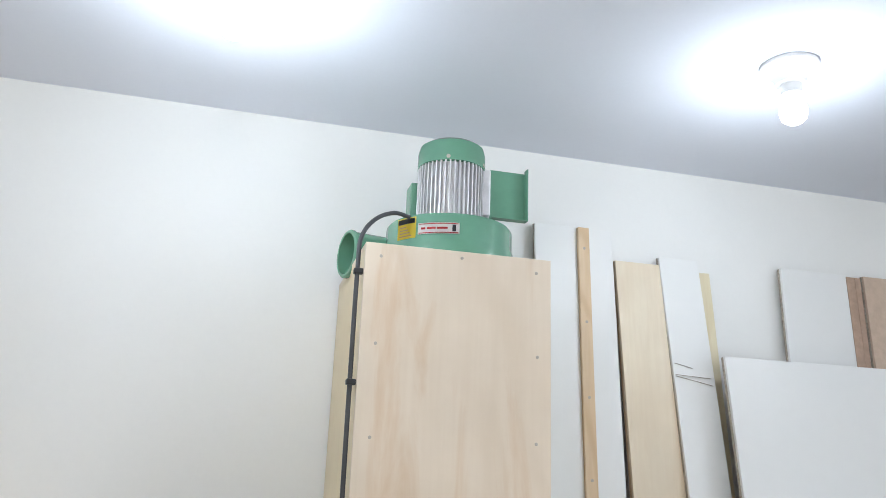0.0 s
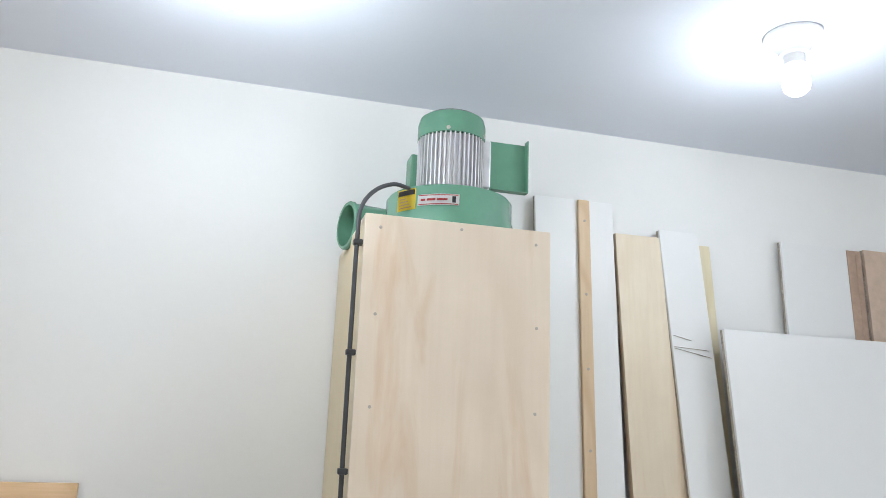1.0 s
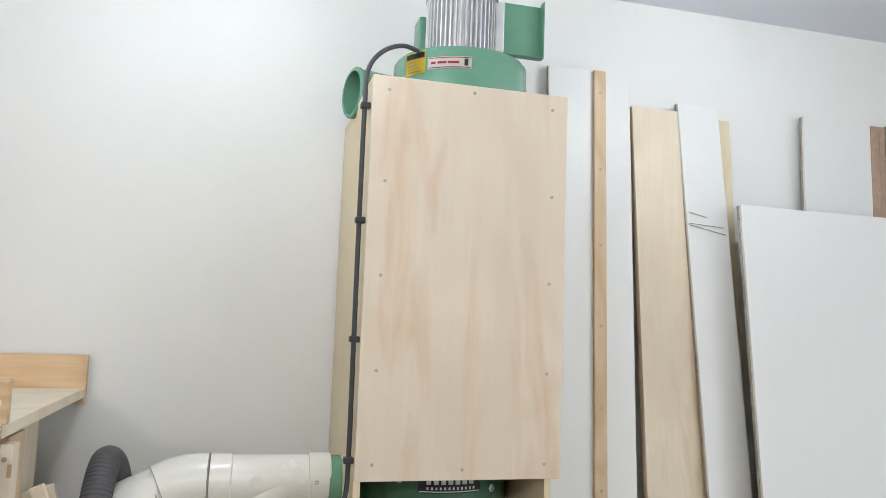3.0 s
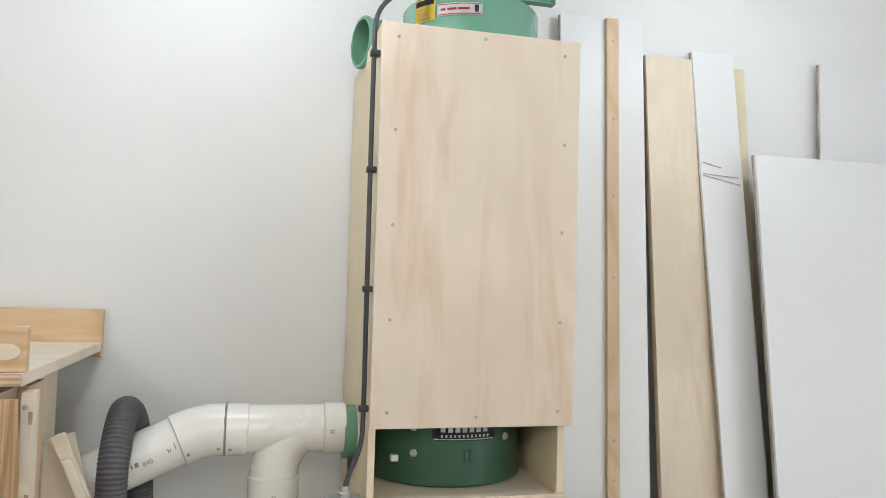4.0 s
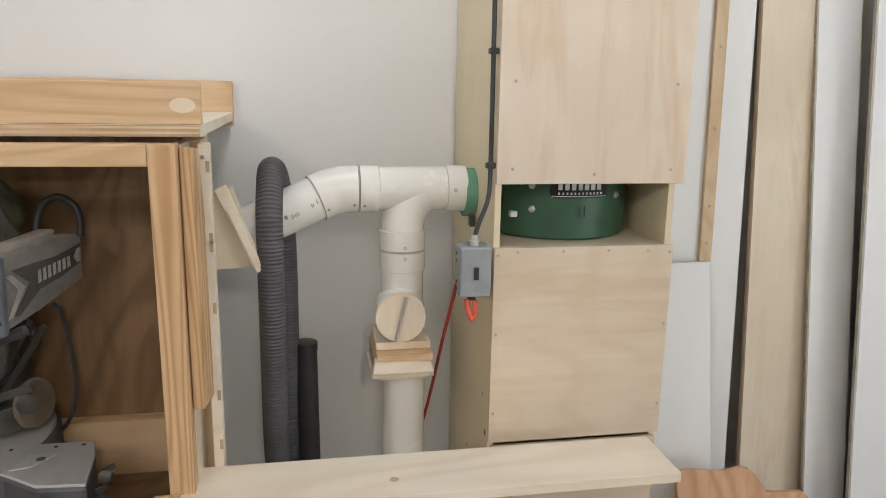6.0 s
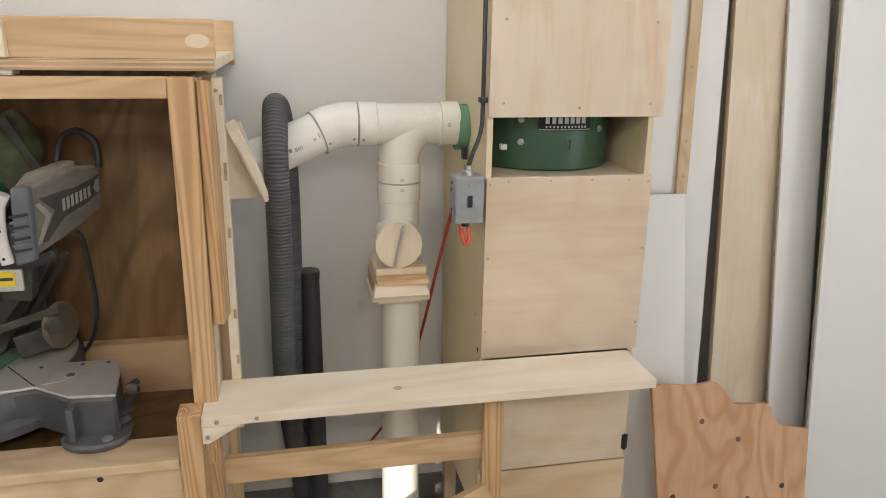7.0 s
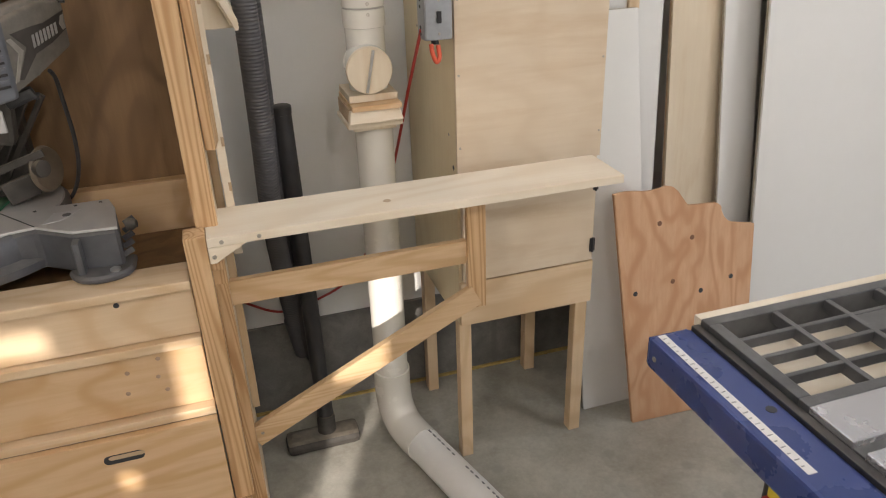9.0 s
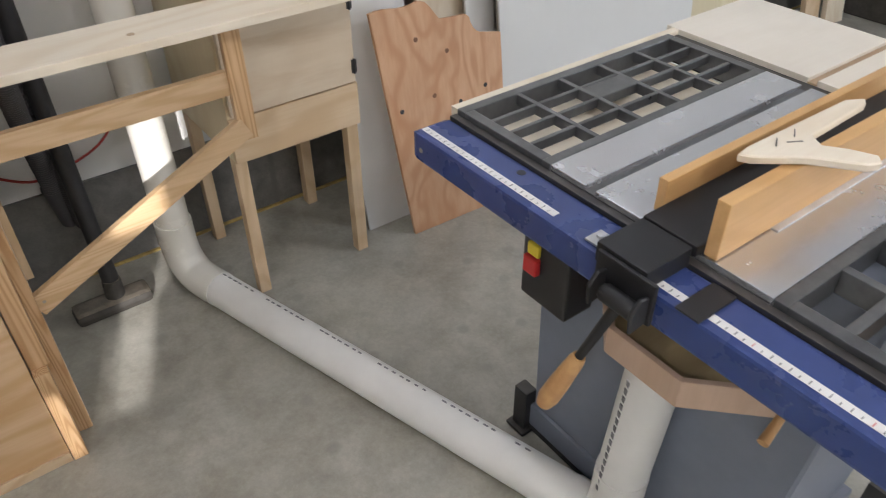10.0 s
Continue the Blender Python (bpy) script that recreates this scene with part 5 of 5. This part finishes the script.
    part("guard_crease", tube(smooth_path([(-1.10, -0.167, 1.29), (-1.088, -0.168, 1.24), (-1.095, -0.166, 1.19)], 6), 0.0025, 8), M["amber_dark"], bag, smooth=True)
    # handle arm running away from the grip
    side = [(-0.878, -0.142, 1.380), (-0.883, -0.142, 1.244), (-0.843, -0.075, 1.266), (-0.789, 0.008, 1.303), (-0.787, 0.008, 1.396), (-0.817, -0.040, 1.402)]
    wide = Vector((-0.034, -0.012, 0.002))
    arm = part("handle_arm", swept(side, wide, 0.009), M["saw_shell"], t, "dusty grey handle arm", True)
    part("arm_top", swept([(-0.884, -0.135, 1.372), (-0.822, -0.04, 1.398), (-0.820, -0.025, 1.412), (-0.862, -0.10, 1.402)], wide * 0.9, 0.006), M["saw_shell"], arm, smooth=True)

    def on_arm(u, v, out=0.0005):
        """A place on the arm's long side: u from grip to hinge, v from its foot to its top."""
        lo = Vector((-0.883, -0.142, 1.244)).lerp(Vector((-0.789, 0.008, 1.303)), u)
        hi = Vector((-0.878, -0.142, 1.380)).lerp(Vector((-0.787, 0.008, 1.396)), u)
        return lo.lerp(hi, v) + Vector((0.846, -0.53, 0)) * out

    def flat(name, uv, mat, out=0.0012):
        bm = bmesh.new()
        near = [bm.verts.new(on_arm(u, v, out)) for u, v in uv]
        far = [bm.verts.new(on_arm(u, v, out - 0.0022)) for u, v in uv]
        bm.faces.new(near), bm.faces.new(far[::-1])
        for i in range(len(uv)):
            j = (i + 1) % len(uv)
            bm.faces.new((near[i], far[i], far[j], near[j]))
        return part(name, bm, M[mat], arm)
    flat("dark_inlay", [(0.10, 0.80), (0.30, 0.52), (0.10, 0.16), (0.16, 0.12), (0.42, 0.34), (0.70, 0.34), (0.96, 0.42), (0.90, 0.60), (0.97, 0.80), (0.62, 0.74), (0.40, 0.78)], "shell_dark")
    for k in range(7):
        u = 0.40 + 0.062 * k
        flat("badge_mark", [(u, 0.44), (u + 0.034, 0.45), (u + 0.034, 0.65), (u, 0.64)], "silver", 0.0026)
    flat("chevron", [(0.04, 0.74), (0.10, 0.74), (0.24, 0.50), (0.08, 0.16), (0.03, 0.16), (0.17, 0.50)], "shell_pale", 0.0020)
    flat("chevron", [(0.90, 0.72), (0.95, 0.72), (0.93, 0.58), (0.95, 0.44), (0.90, 0.44), (0.86, 0.58)], "shell_pale", 0.0020)
    cap = part("front_cap", swept([(-0.908, -0.156, 1.384), (-0.917, -0.156, 1.232), (-0.884, -0.150, 1.240), (-0.880, -0.150, 1.384)], (0.006, 0.014, 0), 0.006), M["blue_grey"], arm, "blue-grey rubber end cap", True)
    for k in range(7):
        part("grip_rib", beam((-0.915, -0.1585, 1.262 + 0.011 * k), (-0.884, -0.153, 1.266 + 0.011 * k), 0.005, 0.006, (0, 0, 1), 0.0015), M["blue_grey"] if k % 2 else M["black"], cap)
    part("handle_grip", tube(smooth_path([(-0.918, -0.158, 1.372), (-0.930, -0.157, 1.345), (-0.934, -0.157, 1.29), (-0.928, -0.157, 1.240)], 8), 0.0115, 16), M["white_label"], t, "pale rubber grip", True)
    for z in (1.358, 1.305, 1.252):
        part("grip_screw", lathe([(0.0028, 0), (0.0028, 0.001), (0, 0.0012)], (-0.930, -0.1688, z), (0, -1, 0), 10), M["ink"], t)
    part("trigger_guard", beam((-0.915, -0.10, 1.222), (-0.862, -0.09, 1.240), 0.024, 0.035, (0, 0, 1), 0.008), M["black"], t)
    part("neck", beam((-0.960, -0.03, 1.13), (-0.935, -0.04, 1.285), 0.060, 0.050, (1, 0, 0), 0.010), M["black_dusty"], t)
    part("warning_plate", bx(-0.985, -0.925, -0.104, -0.094, 1.166, 1.211, 0.004), M["saw_top"], t)
    part("warning_label", bx(-0.972, -0.938, -0.1065, -0.1042, 1.178, 1.208, 0.0006), M["yellow"], t, "yellow warning label")
    part("label_bar", bx(-0.968, -0.942, -0.1072, -0.1066, 1.190, 1.196, 0), M["ink"], t)
    for a, b, w in (((-1.03, 0.02, 1.00), (-0.885, -0.03, 1.235), 0.020), ((-1.00, 0.03, 1.01), (-0.865, -0.01, 1.215), 0.012), ((-1.05, 0.00, 1.03), (-0.94, -0.05, 1.17), 0.030), ((-1.06, -0.05, 1.05), (-0.885, -0.05, 1.105), 0.016), ((-1.05, -0.06, 1.00), (-1.00, -0.06, 1.10), 0.010)):
        part("guard_link", beam(a, b, w, 0.008, (0, 0, 1), 0.002), M["black_dusty"], t)
    part("lower_guard", lathe([(0.0, -0.006), (0.046, -0.006), (0.050, 0.0), (0.046, 0.008), (0, 0.010)], (-0.895, -0.02, 1.060), (0.90, -0.42, 0.1), 36), M["amber_dark"], t, "scuffed dusty lower guard", True)
    part("guard_hub", lathe([(0.0, 0), (0.020, 0.0), (0.018, 0.018), (0, 0.02)], (-0.905, -0.045, 1.070), (0.75, -0.65, 0.1), 20), M["black_dusty"], t, smooth=True)
    part("pivot_block", bx(-1.09, -0.93, 0.03, 0.105, zt + 0.006, 1.28, 0.02), M["black_dusty"], t)
    part("cable_loop", tube(smooth_path([(-0.866, 0.0, 1.395), (-0.864, 0.008, 1.425), (-0.852, 0.010, 1.453), (-0.824, 0.012, 1.465), (-0.795, 0.010, 1.446), (-0.788, 0.008, 1.415), (-0.789, 0.004, 1.390)], 8), 0.007, 12), M["black"], t, smooth=True)
    part("power_cable", tube(smooth_path([(-0.833, -0.045, 1.268), (-0.832, -0.012, 1.246), (-0.833, 0.008, 1.20), (-0.836, 0.045, 1.10), (-0.850, 0.075, 1.018), (-0.880, 0.088, 0.955), (-0.93, 0.088, 0.925)], 8), 0.0045, 10), M["cord"], t, smooth=True)
    part("cable_clip", bx(-0.872, -0.856, -0.088, -0.07, 1.222, 1.234, 0.003), M["black"], t)
    return t


mitre_saw().location += Vector((-0.022, 0.042, 0.008))


# ---- table saw ----
TX0, TX1, TZ = 0.222, 0.816, 0.912
BZ = 0.896
SAW_AT = Vector((-0.049, -0.060, 0))


def table_saw():
    t = empty("table_saw", (0.55, -1.2, 0), "blue-railed cast iron table saw on a grey cabinet", "table saw")
    # left cast wing: open grid
    y0, y1 = -0.965, -0.716
    wing = part("left_wing", bx(TX0, TX1, y1 - 0.022, y1, TZ - 0.045, TZ, 0.002), M["iron_dark"], t, "dark open cast iron wing")
    part("rim", bx(TX0, TX1, y0, y0 + 0.020, TZ - 0.045, TZ, 0.002), M["iron_dark"], wing)
    part("rim", bx(TX0, TX0 + 0.022, y0 + 0.020, y1 - 0.022, TZ - 0.045, TZ, 0.002), M["iron_dark"], wing)
    part("rim", bx(TX1 - 0.022, TX1, y0 + 0.020, y1 - 0.022, TZ - 0.045, TZ, 0.002), M["iron_dark"], wing)
    n = 5
    inner = (TX0 + 0.022, TX1 - 0.022)
    for i in range(1, n):
        x = inner[0] + (inner[1] - inner[0]) * i / n
        part("cross_rib", bx(x - 0.0055, x + 0.0055, y0 + 0.020, y1 - 0.022, TZ - 0.022, TZ - 0.0005, 0.002), M["iron_dark"], wing)
    for j in (1, 2, 3):
        y = y0 + 0.020 + (y1 - y0 - 0.042) * j / 4
        part("long_rib", bx(inner[0], inner[1], y - 0.0045, y + 0.0045, TZ - 0.020, TZ - 0.001, 0.002), M["iron_dark"], wing)
    ym = y0 + 0.020 + (y1 - y0 - 0.042) / 2
    xm = inner[0] + (inner[1] - inner[0]) * 2.5 / n
    part("badge_plate", bx(xm - 0.055, xm + 0.055, ym - 0.004, ym + 0.046, TZ - 0.022, TZ - 0.0006, 0.002), M["iron_dark"], wing)
    # main top with a mitre slot
    top = part("main_top", bx(TX0, TX1, -1.045, y0 - 0.001, TZ - 0.05, TZ + 0.0005, 0.002), M["cast_iron"], t, "polished cast iron saw top")
    part("slot_floor", bx(TX0 + 0.001, TX1 - 0.001, -1.066, -1.045, TZ - 0.05, TZ - 0.009, 0.0), M["iron_dark"], top)
    part("top_plate", bx(TX0, TX1, -1.380, -1.066, TZ - 0.05, TZ + 0.0005, 0.002), M["cast_iron"], top)
    part("throat_plate", bx(TX0 + 0.13, TX0 + 0.50, -1.30, -1.20, TZ + 0.0006, TZ + 0.003, 0.001), M["alloy"], top)
    # right wing
    r0, r1 = -1.634, -1.381
    rw = part("right_wing", bx(TX0, TX1, r1 - 0.02, r1, TZ - 0.045, TZ, 0.002), M["iron_dark"], t, "dark open cast iron wing")
    part("rim", bx(TX0, TX1, r0, r0 + 0.022, TZ - 0.045, TZ, 0.002), M["iron_dark"], rw)
    part("rim", bx(TX0, TX0 + 0.022, r0 + 0.022, r1 - 0.02, TZ - 0.045, TZ, 0.002), M["iron_dark"], rw)
    part("rim", bx(TX1 - 0.022, TX1, r0 + 0.022, r1 - 0.02, TZ - 0.045, TZ, 0.002), M["iron_dark"], rw)
    for i in range(1, n):
        x = inner[0] + (inner[1] - inner[0]) * i / n
        part("cross_rib", bx(x - 0.008, x + 0.008, r0 + 0.022, r1 - 0.02, TZ - 0.040, TZ - 0.0005, 0.002), M["iron_dark"], rw)
    for j in (1, 2):
        y = r0 + 0.022 + (r1 - r0 - 0.042) * j / 3
        part("long_rib", bx(inner[0], inner[1], y - 0.008, y + 0.008, TZ - 0.040, TZ - 0.001, 0.002), M["iron_dark"], rw)
    # front rail
    rail = part("front_rail", bx(0.125, 0.205, -2.05, -0.712, BZ - 0.056, BZ, 0.006), M["blue"], t, "glossy blue steel fence rail")
    tape = part("scale_tape", bx(0.140, 0.154, -1.060, -0.716, BZ, BZ + 0.0008, 0), M["white_label"], rail, "white measuring tape")
    part("scale_tape", bx(0.140, 0.154, -2.05, -1.245, BZ, BZ + 0.0008, 0), M["white_label"], rail, "white measuring tape")
    for k in range(26):
        y = -0.728 - 0.0127 * k
        part("tape_mark", bx(0.1415, 0.1415 + (0.008 if k % 2 == 0 else 0.005), y - 0.0006, y + 0.0006, BZ + 0.0009, BZ + 0.0012, 0), M["ink"], tape)
    for k in range(34):
        y = -1.255 - 0.0127 * k
        part("tape_mark", bx(0.1415, 0.1415 + (0.008 if k % 2 == 0 else 0.005), y - 0.0006, y + 0.0006, BZ + 0.0009, BZ + 0.0012, 0), M["ink"] if k % 12 else M["red_ink"], tape)
    part("rail_hole", lathe([(0.008, 0), (0.008, 0.0006), (0, 0.0008)], (0.185, -0.937, BZ), (0, 0, 1), 14), M["ink"], rail)
    part("rail_cap", bx(0.128, 0.202, -0.7119, -0.708, BZ - 0.053, BZ - 0.003, 0.002), M["blue"], rail)
    screw(rail, (0.1246, -0.735, BZ - 0.03), (-1, 0, 0), 0.005)
    part("angle_rail", bx(0.2055, TX0 - 0.001, -1.75, -0.714, TZ - 0.05, TZ - 0.010, 0.002), M["black"], t, "black angle iron under the top edge")
    part("rear_rail", bx(TX1 + 0.001, TX1 + 0.04, -1.75, -0.714, TZ - 0.06, TZ - 0.012, 0.002), M["black"], t)
    # plywood outfeed and side table
    part("side_strip", bx(TX0, TX1 + 0.04, -0.7155, -0.698, TZ - 0.02, TZ - 0.001, 0.001), M["pale_x"], t)
    out = part("outfeed_table", bx(TX1 + 0.041, 1.17, -1.035, -0.68, TZ - 0.019, TZ - 0.001, 0.001), M["outfeed"], t, "pale plywood outfeed table")
    part("outfeed_board", bx(TX1 + 0.041, 1.17, -1.64, -1.055, TZ - 0.019, TZ - 0.001, 0.001), M["outfeed"], out)
    part("outfeed_groove", bx(TX1 + 0.041, 1.17, -1.055, -1.035, TZ - 0.019, TZ - 0.009, 0), M["edge"], out)
    # cabinet
    cab = part("cabinet", prism([(-1.44, 0.10), (-0.847, 0.10), (-0.815, 0.86), (-1.48, 0.86)], 0.40, pose(0.368, 0, 0, 90, 0, 90), 0.006), M["saw_grey"], t, "slate grey steel cabinet")
    part("cabinet_base", bx(0.363, 0.775, -1.46, -0.837, 0.025, 0.099, 0.006), M["saw_grey"], t)
    for x, y in ((0.345, -0.820), (0.345, -1.50), (0.775, -0.820), (0.775, -1.50)):
        f = part("mobile_base_foot", bx(x, x + 0.035, y - 0.022, y + 0.022, 0.012, 0.145, 0.004), M["black"], t, "black steel mobile base corner")
        part("foot_pad", bx(x - 0.012, x + 0.045, y - 0.032, y + 0.032, 0.0, 0.0118, 0.004), M["black"], f)
    part("base_bar", bx(0.365, 0.39, -1.478, -0.842, 0.005, 0.024, 0.002), M["black"], t)
    # switch
    sw = part("switch_housing", bx(0.258, 0.335, -1.005, -0.880, 0.562, 0.752, 0.006), M["black"], t, "black switch box")
    part("start_button", bx(0.249, 0.2579, -0.930, -0.900, 0.676, 0.703, 0.003), M["yellow"], sw, "yellow start button")
    part("stop_paddle", bx(0.243, 0.2579, -0.932, -0.896, 0.634, 0.673, 0.004), M["red"], sw, "red stop paddle")
    part("switch_arm", bx(0.27, 0.32, -0.96, -0.90, 0.7525, 0.840, 0.003), M["black"], t)
    # wooden dust collar under the rail
    def eight(r):
        return [(r * math.cos(radians(a)), r * math.sin(radians(a))) for a in range(22, 382, 45)]
    tray = part("dust_tray", prism(eight(0.192), 0.008, pose(0.425, -1.205, 0.598), 0.001), M["tray_floor"], t, "eight-sided open plywood dust tray")
    o, q = eight(0.205), eight(0.192)
    for k in range(8):
        (ax, ay), (bx_, by) = o[k], o[(k + 1) % 8]
        (cx_, cy_), (dx, dy) = q[(k + 1) % 8], q[k]
        part("tray_side", prism([(ax, ay), (bx_, by), (cx_, cy_), (dx, dy)], 0.060, pose(0.425, -1.205, 0.598), 0.001), M["tray_wood"], tray)
    part("under_shelf", bx(TX0 + 0.05, TX1 - 0.03, -0.940, -0.742, 0.856, 0.866, 0.001), M["pale_x"], t, "pale shelf below the open wing")
    # brown sheet added to stand for the dark space under this wing
    part("under_shelf", bx(TX0 + 0.03, TX1 - 0.03, -1.632, -1.486, 0.800, 0.810, 0.001), M["ply_back"], t, "brown sheet added for the darkness below the open wing")
    part("push_handle", rod((0.300, -1.420, 0.672), (0.240, -1.428, 0.652), 0.007, 0.009, 16), M["handle_wood"], t, smooth=True)
    part("wheel_grip", lathe([(0, 0), (0.026, 0.002), (0.032, 0.012), (0.030, 0.03), (0, 0.034)], (0.27, -1.62, 0.60), (-0.9, 0.2, 0.3), 24), M["tray_wood"], t, "round wooden knob", True)
    return t


table_saw().location += SAW_AT


def rip_fence():
    t = empty("rip_fence", (0.5, -1.2, TZ), "black steel rip fence with wooden faces", "fence")
    part("fence_beam", bx(0.205, 0.89, -1.268, -1.173, TZ + 0.004, TZ + 0.022, 0.002), M["matt_black"], t, "matt black steel beam")
    part("near_face", bx(0.222, 0.90, -1.290, -1.269, TZ + 0.003, TZ + 0.095, 0.002), M["maple"], t, "varnished maple fence face")
    part("far_face", bx(0.252, 0.90, -1.172, -1.155, TZ + 0.003, TZ + 0.060, 0.002), M["maple"], t, "varnished maple fence face")
    part("spacer", bx(0.285, 0.34, -1.2690, -1.2682, TZ + 0.01, TZ + 0.028, 0.0), M["matt_black"], t)
    part("head", bx(0.112, 0.2045, -1.262, -1.173, BZ + 0.002, BZ + 0.035, 0.002), M["matt_black"], t, "black T-shaped fence head")
    part("head_front", bx(0.104, 0.1115, -1.285, -1.182, BZ - 0.040, BZ + 0.030, 0.003), M["matt_black"], t)
    part("cam", lathe([(0.0, -0.03), (0.011, -0.03), (0.014, -0.025), (0.014, 0.025), (0.011, 0.03), (0.0, 0.03)], (0.086, -1.245, BZ - 0.012), (0, 1, 0), 20), M["matt_black"], t, smooth=True)
    lever = part("lever", rod((0.084, -1.245, BZ - 0.02), (0.062, -1.208, BZ - 0.140), 0.009, 0.007, 14), M["matt_black"], t, "black lock lever", True)
    part("grip", lathe([(0.0, 0), (0.010, 0.0), (0.013, 0.01), (0.0165, 0.07), (0.017, 0.11), (0.013, 0.128), (0, 0.132)], (0.064, -1.211, BZ - 0.130), Vector((-0.022, 0.037, -0.120)), 20), M["handle_wood"], lever, "turned wooden lever handle", True)
    part("cursor", bx(0.134, 0.168, -1.165, -1.132, BZ + 0.002, BZ + 0.006, 0.001), M["steel"], t, "clear scale cursor")
    part("cursor_screw", lathe([(0.007, 0), (0.007, 0.004), (0, 0.005)], (0.155, -1.145, BZ + 0.006), (0, 0, 1), 14), M["steel"], t, smooth=True)
    part("cursor", bx(0.120, 0.200, -1.345, -1.306, BZ + 0.002, BZ + 0.006, 0.002), M["matt_black"], t)
    part("cam_cheek", prism([(0, 0), (0.03, -0.005), (0.034, 0.03), (0.018, 0.05), (0, 0.046)], 0.007, pose(0.104, -1.205, BZ - 0.036, 90, 0, 180), 0.002), M["matt_black"], t)
    part("cam_cheek", prism([(0, 0), (0.03, -0.005), (0.034, 0.03), (0.018, 0.05), (0, 0.046)], 0.007, pose(0.104, -1.280, BZ - 0.036, 90, 0, 180), 0.002), M["matt_black"], t)
    return t


rip_fence().location += SAW_AT


def push_stick():
    t = empty("push_stick", (0.45, -1.23, 0.99), "pale birdsmouth push stick lying on the fence", "push stick")
    z = TZ + 0.099
    pts = [(0.30, -1.205), (0.33, -1.200), (0.57, -1.205), (0.60, -1.222), (0.585, -1.232), (0.43, -1.238), (0.415, -1.262), (0.435, -1.29), (0.45, -1.325), (0.435, -1.338), (0.415, -1.330), (0.37, -1.270), (0.31, -1.222)]
    part("blade", prism(pts, 0.013, pose(0, 0, z), 0.002), M["pale_x"], t)
    for k in range(3):
        p = (0.36 + 0.022 * k, -1.225 - 0.003 * (k % 2))
        part("drawn_mark", beam((p[0], p[1], z + 0.0132), (p[0] + 0.02, p[1] + 0.012 * (-1) ** k, z + 0.0132), 0.0016, 0.0008, (0, 1, 0), 0), M["ink"], t)
    return t


push_stick().location += Vector((-0.038, -0.085, 0))

# ---- far end of the wall ----
panel, lean = leaning_board("yellow_panel", "yellowish creased panel leaning on the far wall", 2.10, 2.85, 1.35, 0.20, 0.018, "osb", "chip")
for x0, z0, x1, z1 in ((2.26, 0.52, 2.44, 0.84), (2.44, 0.84, 2.66, 0.56), (2.66, 0.56, 2.26, 0.52), (2.44, 0.84, 2.36, 1.10), (2.44, 0.84, 2.60, 1.12)):
    f0, f1 = (Vector((x, 0.20 + lean * z - 0.0185, z)) for x, z in ((x0, z0), (x1, z1)))
    part("crease", beam(f0, f1, 0.008, 0.002, (0, 0, 1), 0), M["trim_yellow"], panel)
far = empty("lumber_stack", (3.4, 0.2, 0), "short boards and a dark crate by the far wall", "lumber")
part("plank", beam((3.35, 0.20, 0), (3.42, 0.42, 1.10), 0.14, 0.03, (1, 0, 0)), M["pine_z"], far)
part("plank", beam((3.55, 0.18, 0), (3.62, 0.42, 1.25), 0.18, 0.03, (1, 0, 0)), M["birch_pale"], far)
part("crate", bx(3.75, 4.3, -0.2, 0.35, 0.0, 0.75, 0.01), M["black_dusty"], far)
